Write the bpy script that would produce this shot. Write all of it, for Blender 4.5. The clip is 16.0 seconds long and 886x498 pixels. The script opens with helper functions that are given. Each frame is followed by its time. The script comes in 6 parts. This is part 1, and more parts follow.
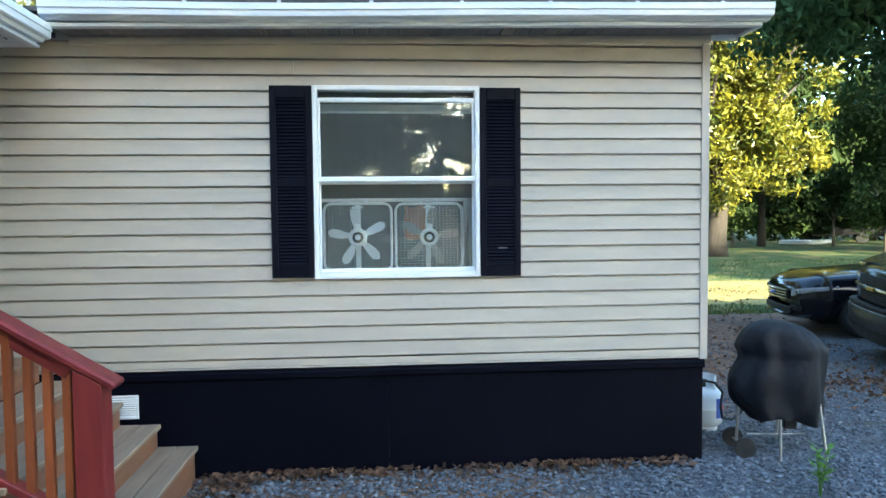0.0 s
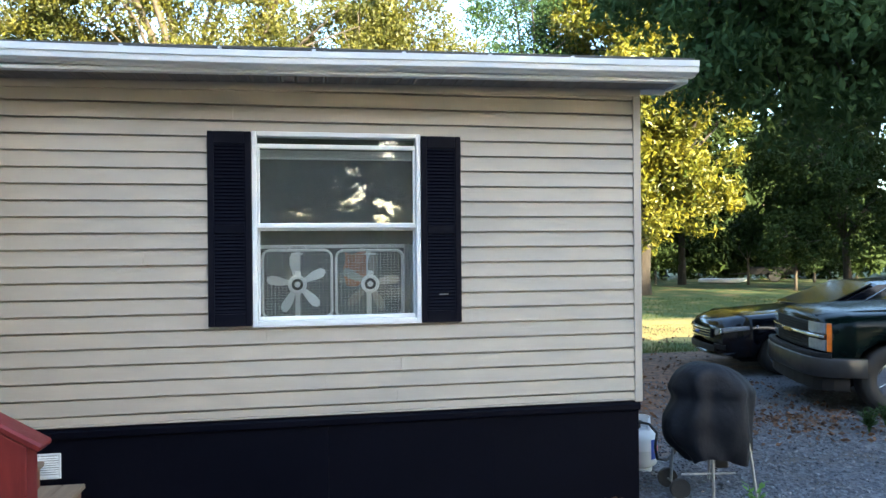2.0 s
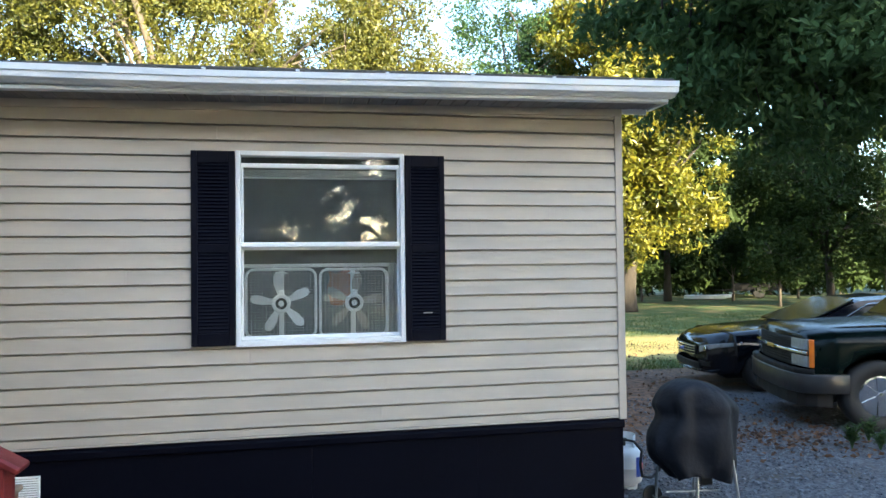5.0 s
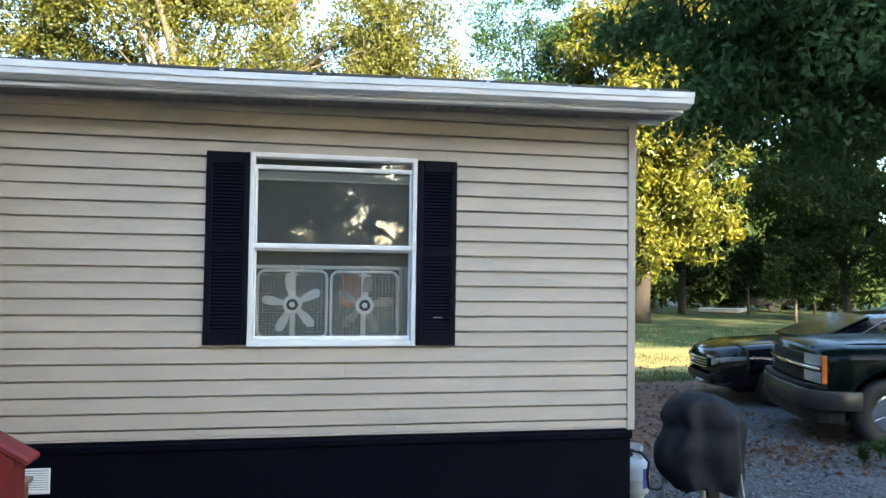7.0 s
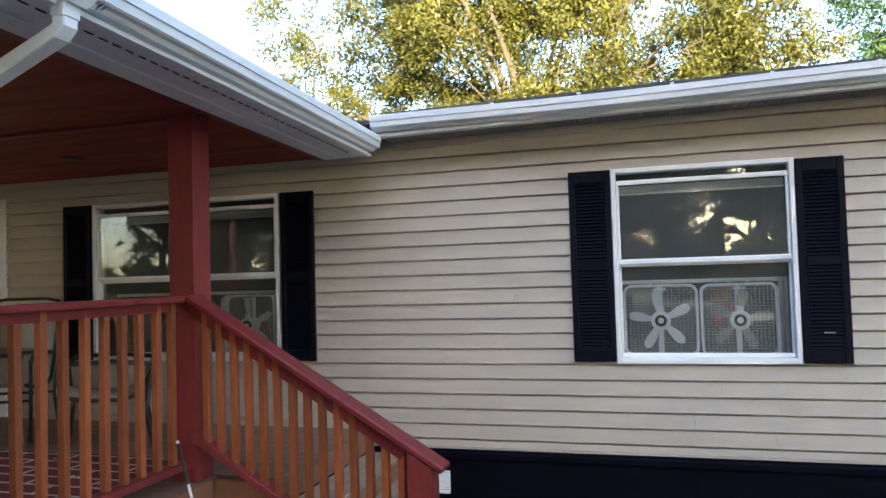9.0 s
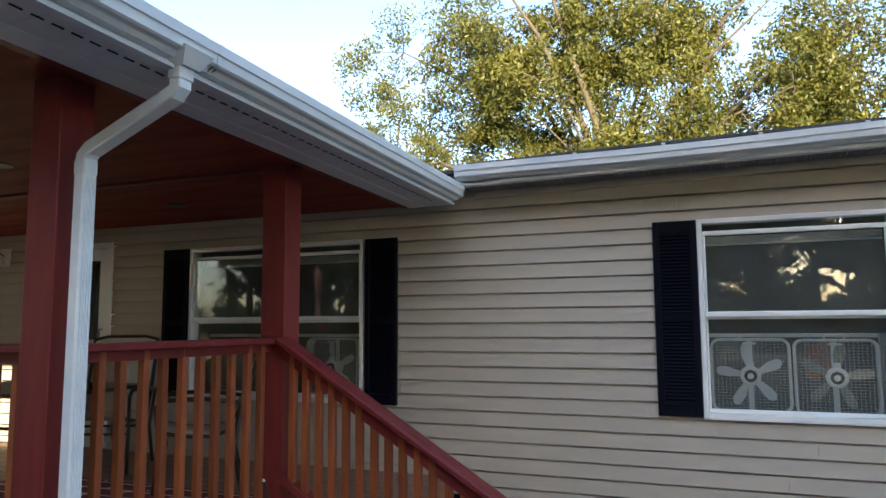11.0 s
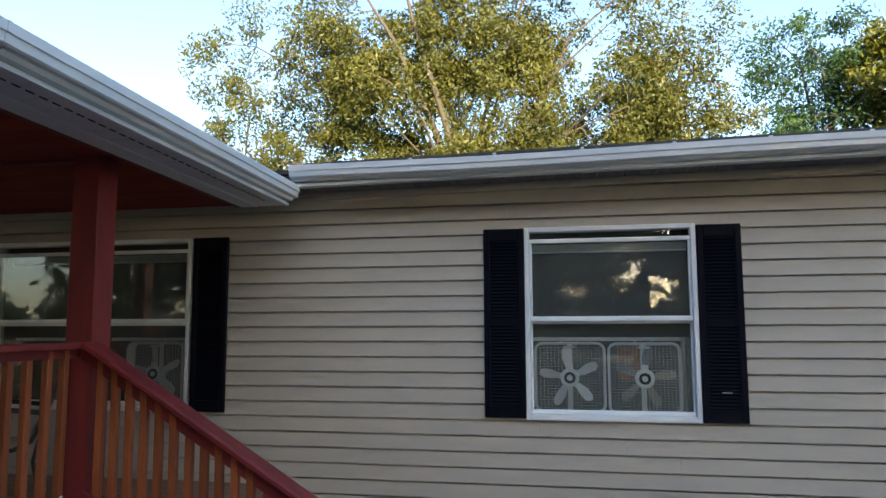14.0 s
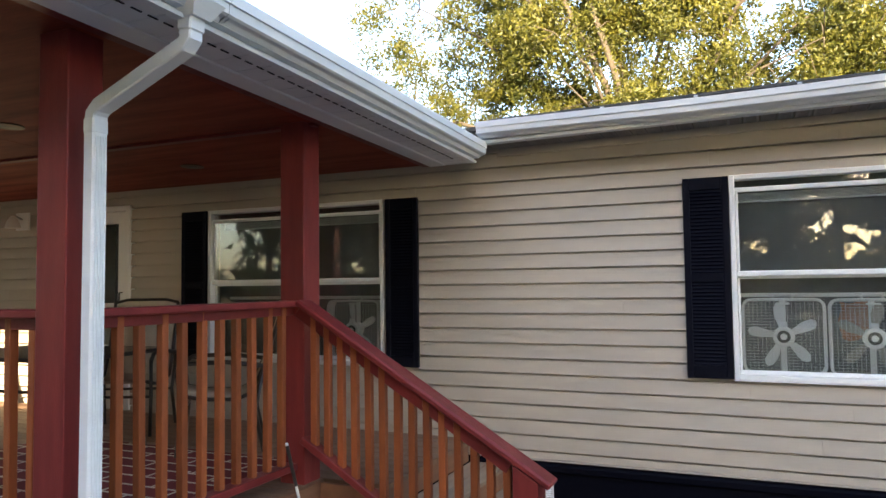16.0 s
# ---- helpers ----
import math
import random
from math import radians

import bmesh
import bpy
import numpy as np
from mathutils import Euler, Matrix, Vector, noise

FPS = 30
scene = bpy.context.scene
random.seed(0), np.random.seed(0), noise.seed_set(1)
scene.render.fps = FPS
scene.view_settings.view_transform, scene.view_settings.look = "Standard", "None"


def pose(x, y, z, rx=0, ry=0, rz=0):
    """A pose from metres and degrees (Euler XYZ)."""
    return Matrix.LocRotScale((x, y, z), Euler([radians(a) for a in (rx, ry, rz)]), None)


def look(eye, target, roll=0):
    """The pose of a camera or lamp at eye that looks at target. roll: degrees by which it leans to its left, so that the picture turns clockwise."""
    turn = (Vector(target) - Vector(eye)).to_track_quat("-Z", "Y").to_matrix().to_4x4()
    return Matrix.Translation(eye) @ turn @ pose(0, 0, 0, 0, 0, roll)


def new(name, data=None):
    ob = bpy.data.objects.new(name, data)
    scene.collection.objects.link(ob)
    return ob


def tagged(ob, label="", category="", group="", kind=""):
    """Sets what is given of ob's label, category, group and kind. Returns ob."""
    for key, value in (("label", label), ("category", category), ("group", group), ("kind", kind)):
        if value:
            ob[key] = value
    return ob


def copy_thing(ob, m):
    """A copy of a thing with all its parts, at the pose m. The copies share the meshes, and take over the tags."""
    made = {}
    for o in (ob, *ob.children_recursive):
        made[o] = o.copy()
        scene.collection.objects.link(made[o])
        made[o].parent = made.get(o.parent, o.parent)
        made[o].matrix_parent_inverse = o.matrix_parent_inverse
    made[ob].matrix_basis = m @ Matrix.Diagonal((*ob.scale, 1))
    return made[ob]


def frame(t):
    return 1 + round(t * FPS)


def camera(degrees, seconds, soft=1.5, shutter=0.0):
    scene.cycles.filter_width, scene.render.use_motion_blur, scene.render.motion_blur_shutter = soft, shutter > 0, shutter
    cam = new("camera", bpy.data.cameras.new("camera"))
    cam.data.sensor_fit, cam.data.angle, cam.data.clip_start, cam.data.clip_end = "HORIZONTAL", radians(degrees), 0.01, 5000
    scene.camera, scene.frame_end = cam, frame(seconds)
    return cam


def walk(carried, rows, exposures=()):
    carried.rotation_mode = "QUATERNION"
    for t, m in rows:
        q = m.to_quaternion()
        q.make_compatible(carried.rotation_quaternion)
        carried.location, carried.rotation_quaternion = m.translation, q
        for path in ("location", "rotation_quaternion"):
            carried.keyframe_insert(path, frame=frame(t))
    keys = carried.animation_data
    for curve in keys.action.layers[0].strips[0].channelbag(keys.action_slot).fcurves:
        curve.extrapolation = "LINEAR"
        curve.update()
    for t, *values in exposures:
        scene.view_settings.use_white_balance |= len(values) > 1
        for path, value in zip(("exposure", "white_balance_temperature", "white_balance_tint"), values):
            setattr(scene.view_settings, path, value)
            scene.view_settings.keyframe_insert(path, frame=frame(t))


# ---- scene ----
cam = camera(62.9, 16.0)
PATH = [
    (0, (-0.111, -5.11, 1.85), (0.056, -3.119, 1.747), -0.5),
    (0.5, (-0.124, -5.131, 1.883), (0.113, -3.145, 1.856), -0.7),
    (1, (-0.189, -5.122, 1.881), (0.108, -3.144, 1.901), -0.9),
    (1.5, (-0.179, -5.124, 1.9), (0.159, -3.153, 1.911), -0.5),
    (2, (-0.194, -5.107, 1.907), (0.167, -3.14, 1.909), -0.5),
    (2.5, (-0.171, -5.111, 1.912), (0.199, -3.145, 1.907), -0.5),
    (3, (-0.185, -5.11, 1.896), (0.204, -3.148, 1.892), -0.5),
    (3.5, (-0.136, -5.134, 1.873), (0.238, -3.169, 1.883), -0.6),
    (4, (-0.172, -5.12, 1.915), (0.221, -3.159, 1.909), -0.5),
    (4.2, (-0.175, -5.122, 1.925), (0.222, -3.162, 1.932), -0.6),
    (6.5, (-0.173, -5.14, 1.888), (0.204, -3.177, 1.956), -0.2),
    (7, (-0.156, -5.152, 1.91), (0.201, -3.185, 1.976), 0.8),
    (7.5, (-0.163, -5.159, 1.895), (0.177, -3.19, 1.98), 1.1),
    (8, (-0.138, -5.165, 1.887), (0.128, -3.185, 1.973), 0.8),
    (8.5, (-0.274, -5.151, 1.99), (-0.406, -3.156, 2.018), -1.4),
    (8.7, (-0.263, -5.116, 2.013), (-0.621, -3.149, 2.053), -2.0),
    (9, (-0.32, -5.148, 2.007), (-0.875, -3.228, 2.088), -1.7),
    (9.5, (-0.361, -5.18, 2.014), (-1.037, -3.304, 2.172), -0.5),
    (10, (-0.319, -5.196, 2.014), (-1.025, -3.334, 2.202), -0.5),
    (10.2, (-0.322, -5.211, 2.014), (-1.039, -3.353, 2.208), -0.5),
    (12.3, (-0.307, -5.199, 2.03), (-1.09, -3.372, 2.25), -0.1),
    (12.5, (-0.306, -5.19, 2.027), (-1.049, -3.346, 2.246), -0.2),
    (13, (-0.267, -5.159, 2.027), (-0.781, -3.239, 2.243), -0.4),
    (13.5, (-0.213, -5.125, 2.028), (-0.625, -3.181, 2.25), -0.3),
    (14, (-0.18, -5.144, 2.026), (-0.556, -3.192, 2.241), -0.2),
    (14.5, (-0.192, -5.169, 2.001), (-0.634, -3.229, 2.201), 0.5),
    (15, (-0.246, -5.194, 2.018), (-0.86, -3.298, 2.177), 1.1),
    (15.5, (-0.356, -5.195, 2.007), (-1.126, -3.353, 2.131), 0.2),
    (16, (-0.398, -5.102, 2.025), (-1.202, -3.274, 2.127), -0.7),
]
# the lens brightens and warms its picture as it turns to the porch
EXPOSURES = [(0.0, 3.05, 5600, -4), (1.0, 2.88, 5950, 3), (8.0, 2.74, 5950, 3), (8.9, 2.66, 6200, 9), (10.0, 2.05, 6100, 8), (12.5, 1.85, 6050, 8), (14.0, 1.70, 6000, 7), (15.0, 2.0, 6250, 10), (16.0, 2.52, 6700, 11)]
walk(cam, [(t, look(eye, target, roll)) for t, eye, target, roll in PATH], EXPOSURES)

# world and sun: low evening sun behind the eye, tall trees shade the house
SUN_EL, SUN_AZ = 20.0, 20.0         # azimuth: degrees east of straight behind
world = bpy.data.worlds.new("sky")
scene.world = world
world.use_nodes = True
wnt = world.node_tree
sky = wnt.nodes.new("ShaderNodeTexSky")
sky.sky_type = "NISHITA"
sky.sun_disc = False
sky.sun_elevation = radians(SUN_EL)
sky.sun_rotation = radians(180 - SUN_AZ)
sky.dust_density = 1.5
wnt.links.new(sky.outputs[0], wnt.nodes["Background"].inputs[0])
wnt.nodes["Background"].inputs[1].default_value = 0.15

sun_data = bpy.data.lights.new("sun", "SUN")
sun_data.energy = 5.0
sun_data.angle = radians(0.6)
sun_data.color = (1.0, 0.80, 0.52)
sun = new("sun", sun_data)
_sd = Vector((math.sin(radians(SUN_AZ)) * math.cos(radians(SUN_EL)), -math.cos(radians(SUN_AZ)) * math.cos(radians(SUN_EL)), math.sin(radians(SUN_EL))))
sun.matrix_world = look(_sd * 50, (0, 0, 0))


# ---------------------------------------------------------------- materials
def node(nt, kind, **props):
    n = nt.nodes.new(kind)
    for k, v in props.items():
        n.inputs[k.replace("_", " ")].default_value = v
    return n


def material(name, a, b=None, rough=0.6, metal=0.0, scale=6.0, detail=5.0, bump=0.0, bump_scale=60.0, stretch=(1, 1, 1), spec=0.5, per_piece=0.0, island=False, coat=0.0):
    """Two colours mixed by noise at two scales, bump, and variation from piece to piece."""
    m = bpy.data.materials.new(name)
    m.use_nodes = True
    nt = m.node_tree
    p = nt.nodes["Principled BSDF"]
    b = b or tuple(c * 0.85 for c in a)
    tc = nt.nodes.new("ShaderNodeTexCoord")
    mp = node(nt, "ShaderNodeMapping", Scale=stretch)
    nt.links.new(tc.outputs["Object"], mp.inputs[0])
    n1 = node(nt, "ShaderNodeTexNoise", Scale=scale, Detail=detail)
    n2 = node(nt, "ShaderNodeTexNoise", Scale=scale * 9, Detail=3.0)
    for n in (n1, n2):
        nt.links.new(mp.outputs[0], n.inputs["Vector"])
    add = nt.nodes.new("ShaderNodeMath")
    add.operation = "MULTIPLY_ADD"
    add.inputs[1].default_value = 0.45
    nt.links.new(n2.outputs[0], add.inputs[0])
    sub = nt.nodes.new("ShaderNodeMath")
    sub.operation = "MULTIPLY_ADD"
    sub.inputs[1].default_value = 1.5
    sub.inputs[2].default_value = -0.48
    nt.links.new(n1.outputs[0], sub.inputs[0])
    nt.links.new(sub.outputs[0], add.inputs[2])
    mix = nt.nodes.new("ShaderNodeMix")
    mix.data_type = "RGBA"
    mix.inputs[6].default_value = (*a, 1)
    mix.inputs[7].default_value = (*b, 1)
    mix.clamp_factor = True
    nt.links.new(add.outputs[0], mix.inputs[0])
    out = mix.outputs[2]
    if per_piece:
        src = nt.nodes.new("ShaderNodeNewGeometry").outputs["Random Per Island"] if island else nt.nodes.new("ShaderNodeObjectInfo").outputs["Random"]
        mr = node(nt, "ShaderNodeMapRange")
        mr.inputs[3].default_value = 1 - per_piece
        mr.inputs[4].default_value = 1 + per_piece
        nt.links.new(src, mr.inputs[0])
        hsv = nt.nodes.new("ShaderNodeHueSaturation")
        nt.links.new(mr.outputs[0], hsv.inputs["Value"])
        nt.links.new(out, hsv.inputs["Color"])
        out = hsv.outputs[0]
    nt.links.new(out, p.inputs["Base Color"])
    p.inputs["Metallic"].default_value = metal
    p.inputs["Specular IOR Level"].default_value = spec
    p.inputs["Coat Weight"].default_value = coat
    rr = node(nt, "ShaderNodeMapRange")
    rr.inputs[3].default_value = max(0.02, rough - 0.1)
    rr.inputs[4].default_value = min(1.0, rough + 0.1)
    nt.links.new(n1.outputs[0], rr.inputs[0])
    nt.links.new(rr.outputs[0], p.inputs["Roughness"])
    if bump:
        nb = node(nt, "ShaderNodeTexNoise", Scale=bump_scale, Detail=4.0)
        nt.links.new(mp.outputs[0], nb.inputs["Vector"])
        bp = nt.nodes.new("ShaderNodeBump")
        bp.inputs["Strength"].default_value = bump
        bp.inputs["Distance"].default_value = 0.01
        nt.links.new(nb.outputs[0], bp.inputs["Height"])
        nt.links.new(bp.outputs[0], p.inputs["Normal"])
    return m


def leaf_material(name, a, b, light=0.35, rough=0.45, spec=0.5):
    m = bpy.data.materials.new(name)
    m.use_nodes = True
    nt = m.node_tree
    p = nt.nodes["Principled BSDF"]
    geo = nt.nodes.new("ShaderNodeNewGeometry")
    tc = nt.nodes.new("ShaderNodeTexCoord")
    n1 = node(nt, "ShaderNodeTexNoise", Scale=0.6, Detail=2.0)
    nt.links.new(tc.outputs["Object"], n1.inputs["Vector"])
    add = nt.nodes.new("ShaderNodeMath")
    add.operation = "MULTIPLY_ADD"
    add.inputs[1].default_value = 0.65
    sh = nt.nodes.new("ShaderNodeMath")
    sh.operation = "MULTIPLY_ADD"
    sh.inputs[1].default_value = 1.3
    sh.inputs[2].default_value = -0.48
    nt.links.new(n1.outputs[0], sh.inputs[0])
    nt.links.new(geo.outputs["Random Per Island"], add.inputs[0])
    nt.links.new(sh.outputs[0], add.inputs[2])
    mix = nt.nodes.new("ShaderNodeMix")
    mix.data_type = "RGBA"
    mix.inputs[6].default_value = (*a, 1)
    mix.inputs[7].default_value = (*b, 1)
    nt.links.new(add.outputs[0], mix.inputs[0])
    nt.links.new(mix.outputs[2], p.inputs["Base Color"])
    p.inputs["Roughness"].default_value = rough
    p.inputs["Specular IOR Level"].default_value = spec
    tr = nt.nodes.new("ShaderNodeBsdfTranslucent")
    nt.links.new(mix.outputs[2], tr.inputs["Color"])
    ms = nt.nodes.new("ShaderNodeMixShader")
    ms.inputs[0].default_value = light
    nt.links.new(p.outputs[0], ms.inputs[1])
    nt.links.new(tr.outputs[0], ms.inputs[2])
    nt.links.new(ms.outputs[0], nt.nodes["Material Output"].inputs[0])
    return m


def glass_material(name, tint=(1, 1, 1), rough=0.0):
    m = bpy.data.materials.new(name)
    m.use_nodes = True
    p = m.node_tree.nodes["Principled BSDF"]
    p.inputs["Base Color"].default_value = (*tint, 1)
    p.inputs["Transmission Weight"].default_value = 1.0
    p.inputs["Roughness"].default_value = rough
    p.inputs["IOR"].default_value = 1.5
    nt = m.node_tree
    # thin green-grey diffuse film stands in for bright foliage mirrored in the panes
    pane_haze = node(nt, "ShaderNodeBsdfDiffuse", Color=(0.62, 0.68, 0.66, 1))
    tc = nt.nodes.new("ShaderNodeTexCoord")
    sm = node(nt, "ShaderNodeTexNoise", Scale=3.0, Detail=4.0)
    nt.links.new(tc.outputs["Object"], sm.inputs["Vector"])
    mr = node(nt, "ShaderNodeMapRange")
    mr.inputs[3].default_value, mr.inputs[4].default_value = 0.025, 0.075
    nt.links.new(sm.outputs[0], mr.inputs[0])
    ms = nt.nodes.new("ShaderNodeMixShader")
    nt.links.new(mr.outputs[0], ms.inputs[0])
    nt.links.new(p.outputs[0], ms.inputs[1])
    nt.links.new(pane_haze.outputs[0], ms.inputs[2])
    nt.links.new(ms.outputs[0], nt.nodes["Material Output"].inputs[0])
    return m


VINYL = material("beige_vinyl", (0.43, 0.388, 0.332), (0.385, 0.345, 0.293), rough=0.55, scale=1.3, stretch=(0.6, 1, 3), bump=0.08, bump_scale=35, per_piece=0.025)
WHITE_VINYL = material("white_vinyl", (0.78, 0.79, 0.80), (0.70, 0.71, 0.72), rough=0.4, scale=3)
WHITE_METAL = material("white_gutter_enamel", (0.76, 0.78, 0.80), (0.62, 0.64, 0.66), rough=0.32, scale=2.2, stretch=(1, 1, 4), bump=0.03, bump_scale=8)
# main eave panels, a darker tone than the porch soffit
EAVE_SOFFIT = material("grey_brown_soffit_panel", (0.26, 0.245, 0.23), (0.20, 0.19, 0.18), rough=0.6, scale=3)
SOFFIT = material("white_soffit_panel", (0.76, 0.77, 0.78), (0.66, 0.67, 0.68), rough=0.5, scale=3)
BLACK_PAINT = material("black_painted_skirting", (0.0013, 0.0017, 0.0050), (0.0026, 0.0032, 0.0078), rough=0.55, scale=2.0, bump=0.12, bump_scale=30, spec=0.06)
NAVY = material("black_shutter_plastic", (0.0028, 0.0034, 0.0080), (0.0050, 0.0058, 0.0120), rough=0.5, scale=6, bump=0.1, bump_scale=120, spec=0.08)
SHINGLE = material("dark_shingle", (0.05, 0.05, 0.05), (0.09, 0.085, 0.08), rough=0.9, scale=20, bump=0.4)
RED_STAIN = material("red_stained_timber", (0.20, 0.030, 0.028), (0.13, 0.019, 0.019), rough=0.42, scale=3.5, stretch=(6, 6, 0.8), bump=0.15, bump_scale=40, per_piece=0.06, spec=0.25)
RED_RAIL = material("red_stained_rail", (0.19, 0.028, 0.027), (0.12, 0.018, 0.018), rough=0.42, scale=3.5, stretch=(1, 3, 3), bump=0.15, bump_scale=40, per_piece=0.06, spec=0.25)
CEDAR = material("cedar_stain", (0.29, 0.085, 0.028), (0.17, 0.044, 0.019), rough=0.45, scale=5, stretch=(5, 5, 0.7), bump=0.2, bump_scale=45, per_piece=0.22, spec=0.25)
TREAD = material("weathered_board", (0.30, 0.22, 0.15), (0.20, 0.145, 0.10), rough=0.8, scale=4, stretch=(5, 0.6, 5), bump=0.35, bump_scale=40, per_piece=0.12)
RISER = material("brown_board", (0.23, 0.105, 0.055), (0.15, 0.07, 0.04), rough=0.6, scale=4, stretch=(5, 0.6, 4), bump=0.25, bump_scale=40, per_piece=0.1)
DECKING = material("brown_decking", (0.22, 0.125, 0.075), (0.14, 0.08, 0.05), rough=0.6, scale=4, stretch=(0.6, 5, 5), bump=0.25, bump_scale=40, per_piece=0.12)
PLY = material("stained_plywood", (0.32, 0.066, 0.030), (0.11, 0.017, 0.016), rough=0.6, scale=2.4, detail=8.0, stretch=(0.5, 4, 1), bump=0.06, spec=0.12)
FANPLASTIC = material("white_fan_plastic", (0.74, 0.75, 0.76), (0.64, 0.65, 0.66), rough=0.4, scale=6)
FANBLADE = material("grey_fan_blade", (0.68, 0.70, 0.72), (0.60, 0.62, 0.65), rough=0.4, scale=6)
# brown tone stands in for the dim room seen through spinning blades
SPINBLADE = material("spin_browned_fan_blade", (0.30, 0.27, 0.24), (0.20, 0.175, 0.15), rough=0.6, scale=9)
# one dark tone for floor, ceiling and partitions carries the rooms' dimness
INTERIOR = material("dark_room_tone", (0.10, 0.10, 0.11), (0.07, 0.07, 0.08), rough=0.8, scale=2)
CURTAIN = material("pale_curtain", (0.55, 0.55, 0.53), (0.42, 0.42, 0.42), rough=0.9, scale=4, stretch=(8, 8, 0.5))
COVER = material("black_grill_cover", (0.006, 0.0068, 0.010), (0.015, 0.017, 0.023), rough=0.62, scale=5, bump=0.9, bump_scale=13, spec=0.18)
ORANGE_THING = material("orange_brown_thing", (0.42, 0.15, 0.06), (0.30, 0.10, 0.045), rough=0.9, scale=12, bump=0.2)
STEEL = material("dull_steel", (0.42, 0.43, 0.44), (0.30, 0.31, 0.32), rough=0.4, metal=0.9, scale=9)
TANKWHITE = material("white_tank_enamel", (0.72, 0.74, 0.76), (0.60, 0.62, 0.64), rough=0.35, scale=5)
BLUE = material("blue_label", (0.03, 0.07, 0.33), (0.04, 0.10, 0.40), rough=0.4, scale=9)
RED = material("red_label", (0.55, 0.05, 0.04), (0.45, 0.04, 0.03), rough=0.4, scale=9)
RUBBER = material("black_rubber", (0.010, 0.010, 0.011), (0.018, 0.018, 0.018), rough=0.75, scale=20, bump=0.3, bump_scale=80)
DARKMETAL = material("dark_bronze_metal", (0.018, 0.016, 0.015), (0.03, 0.027, 0.025), rough=0.4, scale=12, spec=0.5)
SLING = material("beige_sling_fabric", (0.50, 0.44, 0.34), (0.42, 0.36, 0.28), rough=0.85, scale=14, bump=0.2, bump_scale=200)
TRUCKPAINT = material("dark_green_car_paint", (0.0016, 0.005, 0.0042), (0.0026, 0.007, 0.006), rough=0.22, scale=2, coat=0.0, spec=0.15)
SEDANPAINT = material("black_blue_car_paint", (0.003, 0.0035, 0.007), (0.005, 0.006, 0.010), rough=0.12, scale=2, coat=0.1, spec=0.3)
CHROME = material("chrome", (0.62, 0.63, 0.65), (0.55, 0.56, 0.58), rough=0.14, metal=1.0, scale=6)
LAMPGLASS = material("headlight_lens", (0.30, 0.32, 0.35), (0.16, 0.18, 0.20), rough=0.12, scale=22, coat=1.0)
AMBER = material("amber_lens", (0.75, 0.20, 0.02), (0.62, 0.15, 0.02), rough=0.2, scale=12)
BLACKTRIM = material("black_car_trim", (0.007, 0.007, 0.008), (0.012, 0.012, 0.013), rough=0.6, scale=12, spec=0.25)
GOLD = material("gold_emblem", (0.55, 0.38, 0.09), (0.45, 0.30, 0.07), rough=0.3, metal=0.7, scale=12)
CARGLASS = material("dark_car_glass", (0.012, 0.016, 0.014), (0.02, 0.025, 0.022), rough=0.06, scale=3, spec=0.15)
BARK = material("grey_bark", (0.12, 0.095, 0.07), (0.06, 0.048, 0.036), rough=0.9, scale=6, stretch=(3, 3, 0.7), bump=0.8, bump_scale=14)
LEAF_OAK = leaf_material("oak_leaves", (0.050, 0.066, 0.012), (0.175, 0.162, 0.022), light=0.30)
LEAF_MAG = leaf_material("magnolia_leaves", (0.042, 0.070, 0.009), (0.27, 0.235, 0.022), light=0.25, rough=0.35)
# shaded copy of the oak green: the shade is in the leaf colour
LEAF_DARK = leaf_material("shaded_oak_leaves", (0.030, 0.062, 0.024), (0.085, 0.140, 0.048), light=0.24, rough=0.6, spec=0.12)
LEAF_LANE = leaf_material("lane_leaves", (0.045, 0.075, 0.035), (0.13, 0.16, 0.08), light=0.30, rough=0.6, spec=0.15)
PALE_BARK = material("pale_limb_bark", (0.13, 0.105, 0.075), (0.07, 0.057, 0.042), rough=0.9, scale=6, stretch=(3, 3, 0.7), bump=0.8, bump_scale=14)
# bark darkened in colour for trunks and limbs that should look shaded
DARK_BARK = material("shaded_bark", (0.045, 0.036, 0.028), (0.025, 0.02, 0.016), rough=0.9, scale=6, stretch=(3, 3, 0.7), bump=0.8, bump_scale=14)
# darkened further, so that the woods look shaded even where sun reaches them
LEAF_WOODS = leaf_material("shaded_woods_leaves", (0.016, 0.030, 0.009), (0.042, 0.064, 0.018), light=0.2, rough=0.65, spec=0.1)
LEAF_SAP = leaf_material("sapling_leaves", (0.09, 0.19, 0.03), (0.16, 0.30, 0.05), light=0.35)
LEAF_DRY = leaf_material("dry_leaves", (0.045, 0.028, 0.020), (0.16, 0.080, 0.040), light=0.1, rough=0.8)
STONE = material("blue_grey_gravel", (0.062, 0.068, 0.082), (0.15, 0.158, 0.18), rough=0.85, scale=30, per_piece=0.4, island=True)
GRASSB = leaf_material("grass_blades", (0.028, 0.058, 0.009), (0.095, 0.115, 0.020), light=0.3, rough=0.6)
GLASS = glass_material("window_glass", (0.93, 0.96, 0.96))
CANBRONZE = material("bronze_trim_ring", (0.10, 0.055, 0.035), (0.07, 0.04, 0.025), rough=0.5)
CANWHITE = material("white_trim_ring", (0.70, 0.69, 0.66), (0.6, 0.59, 0.56), rough=0.4)


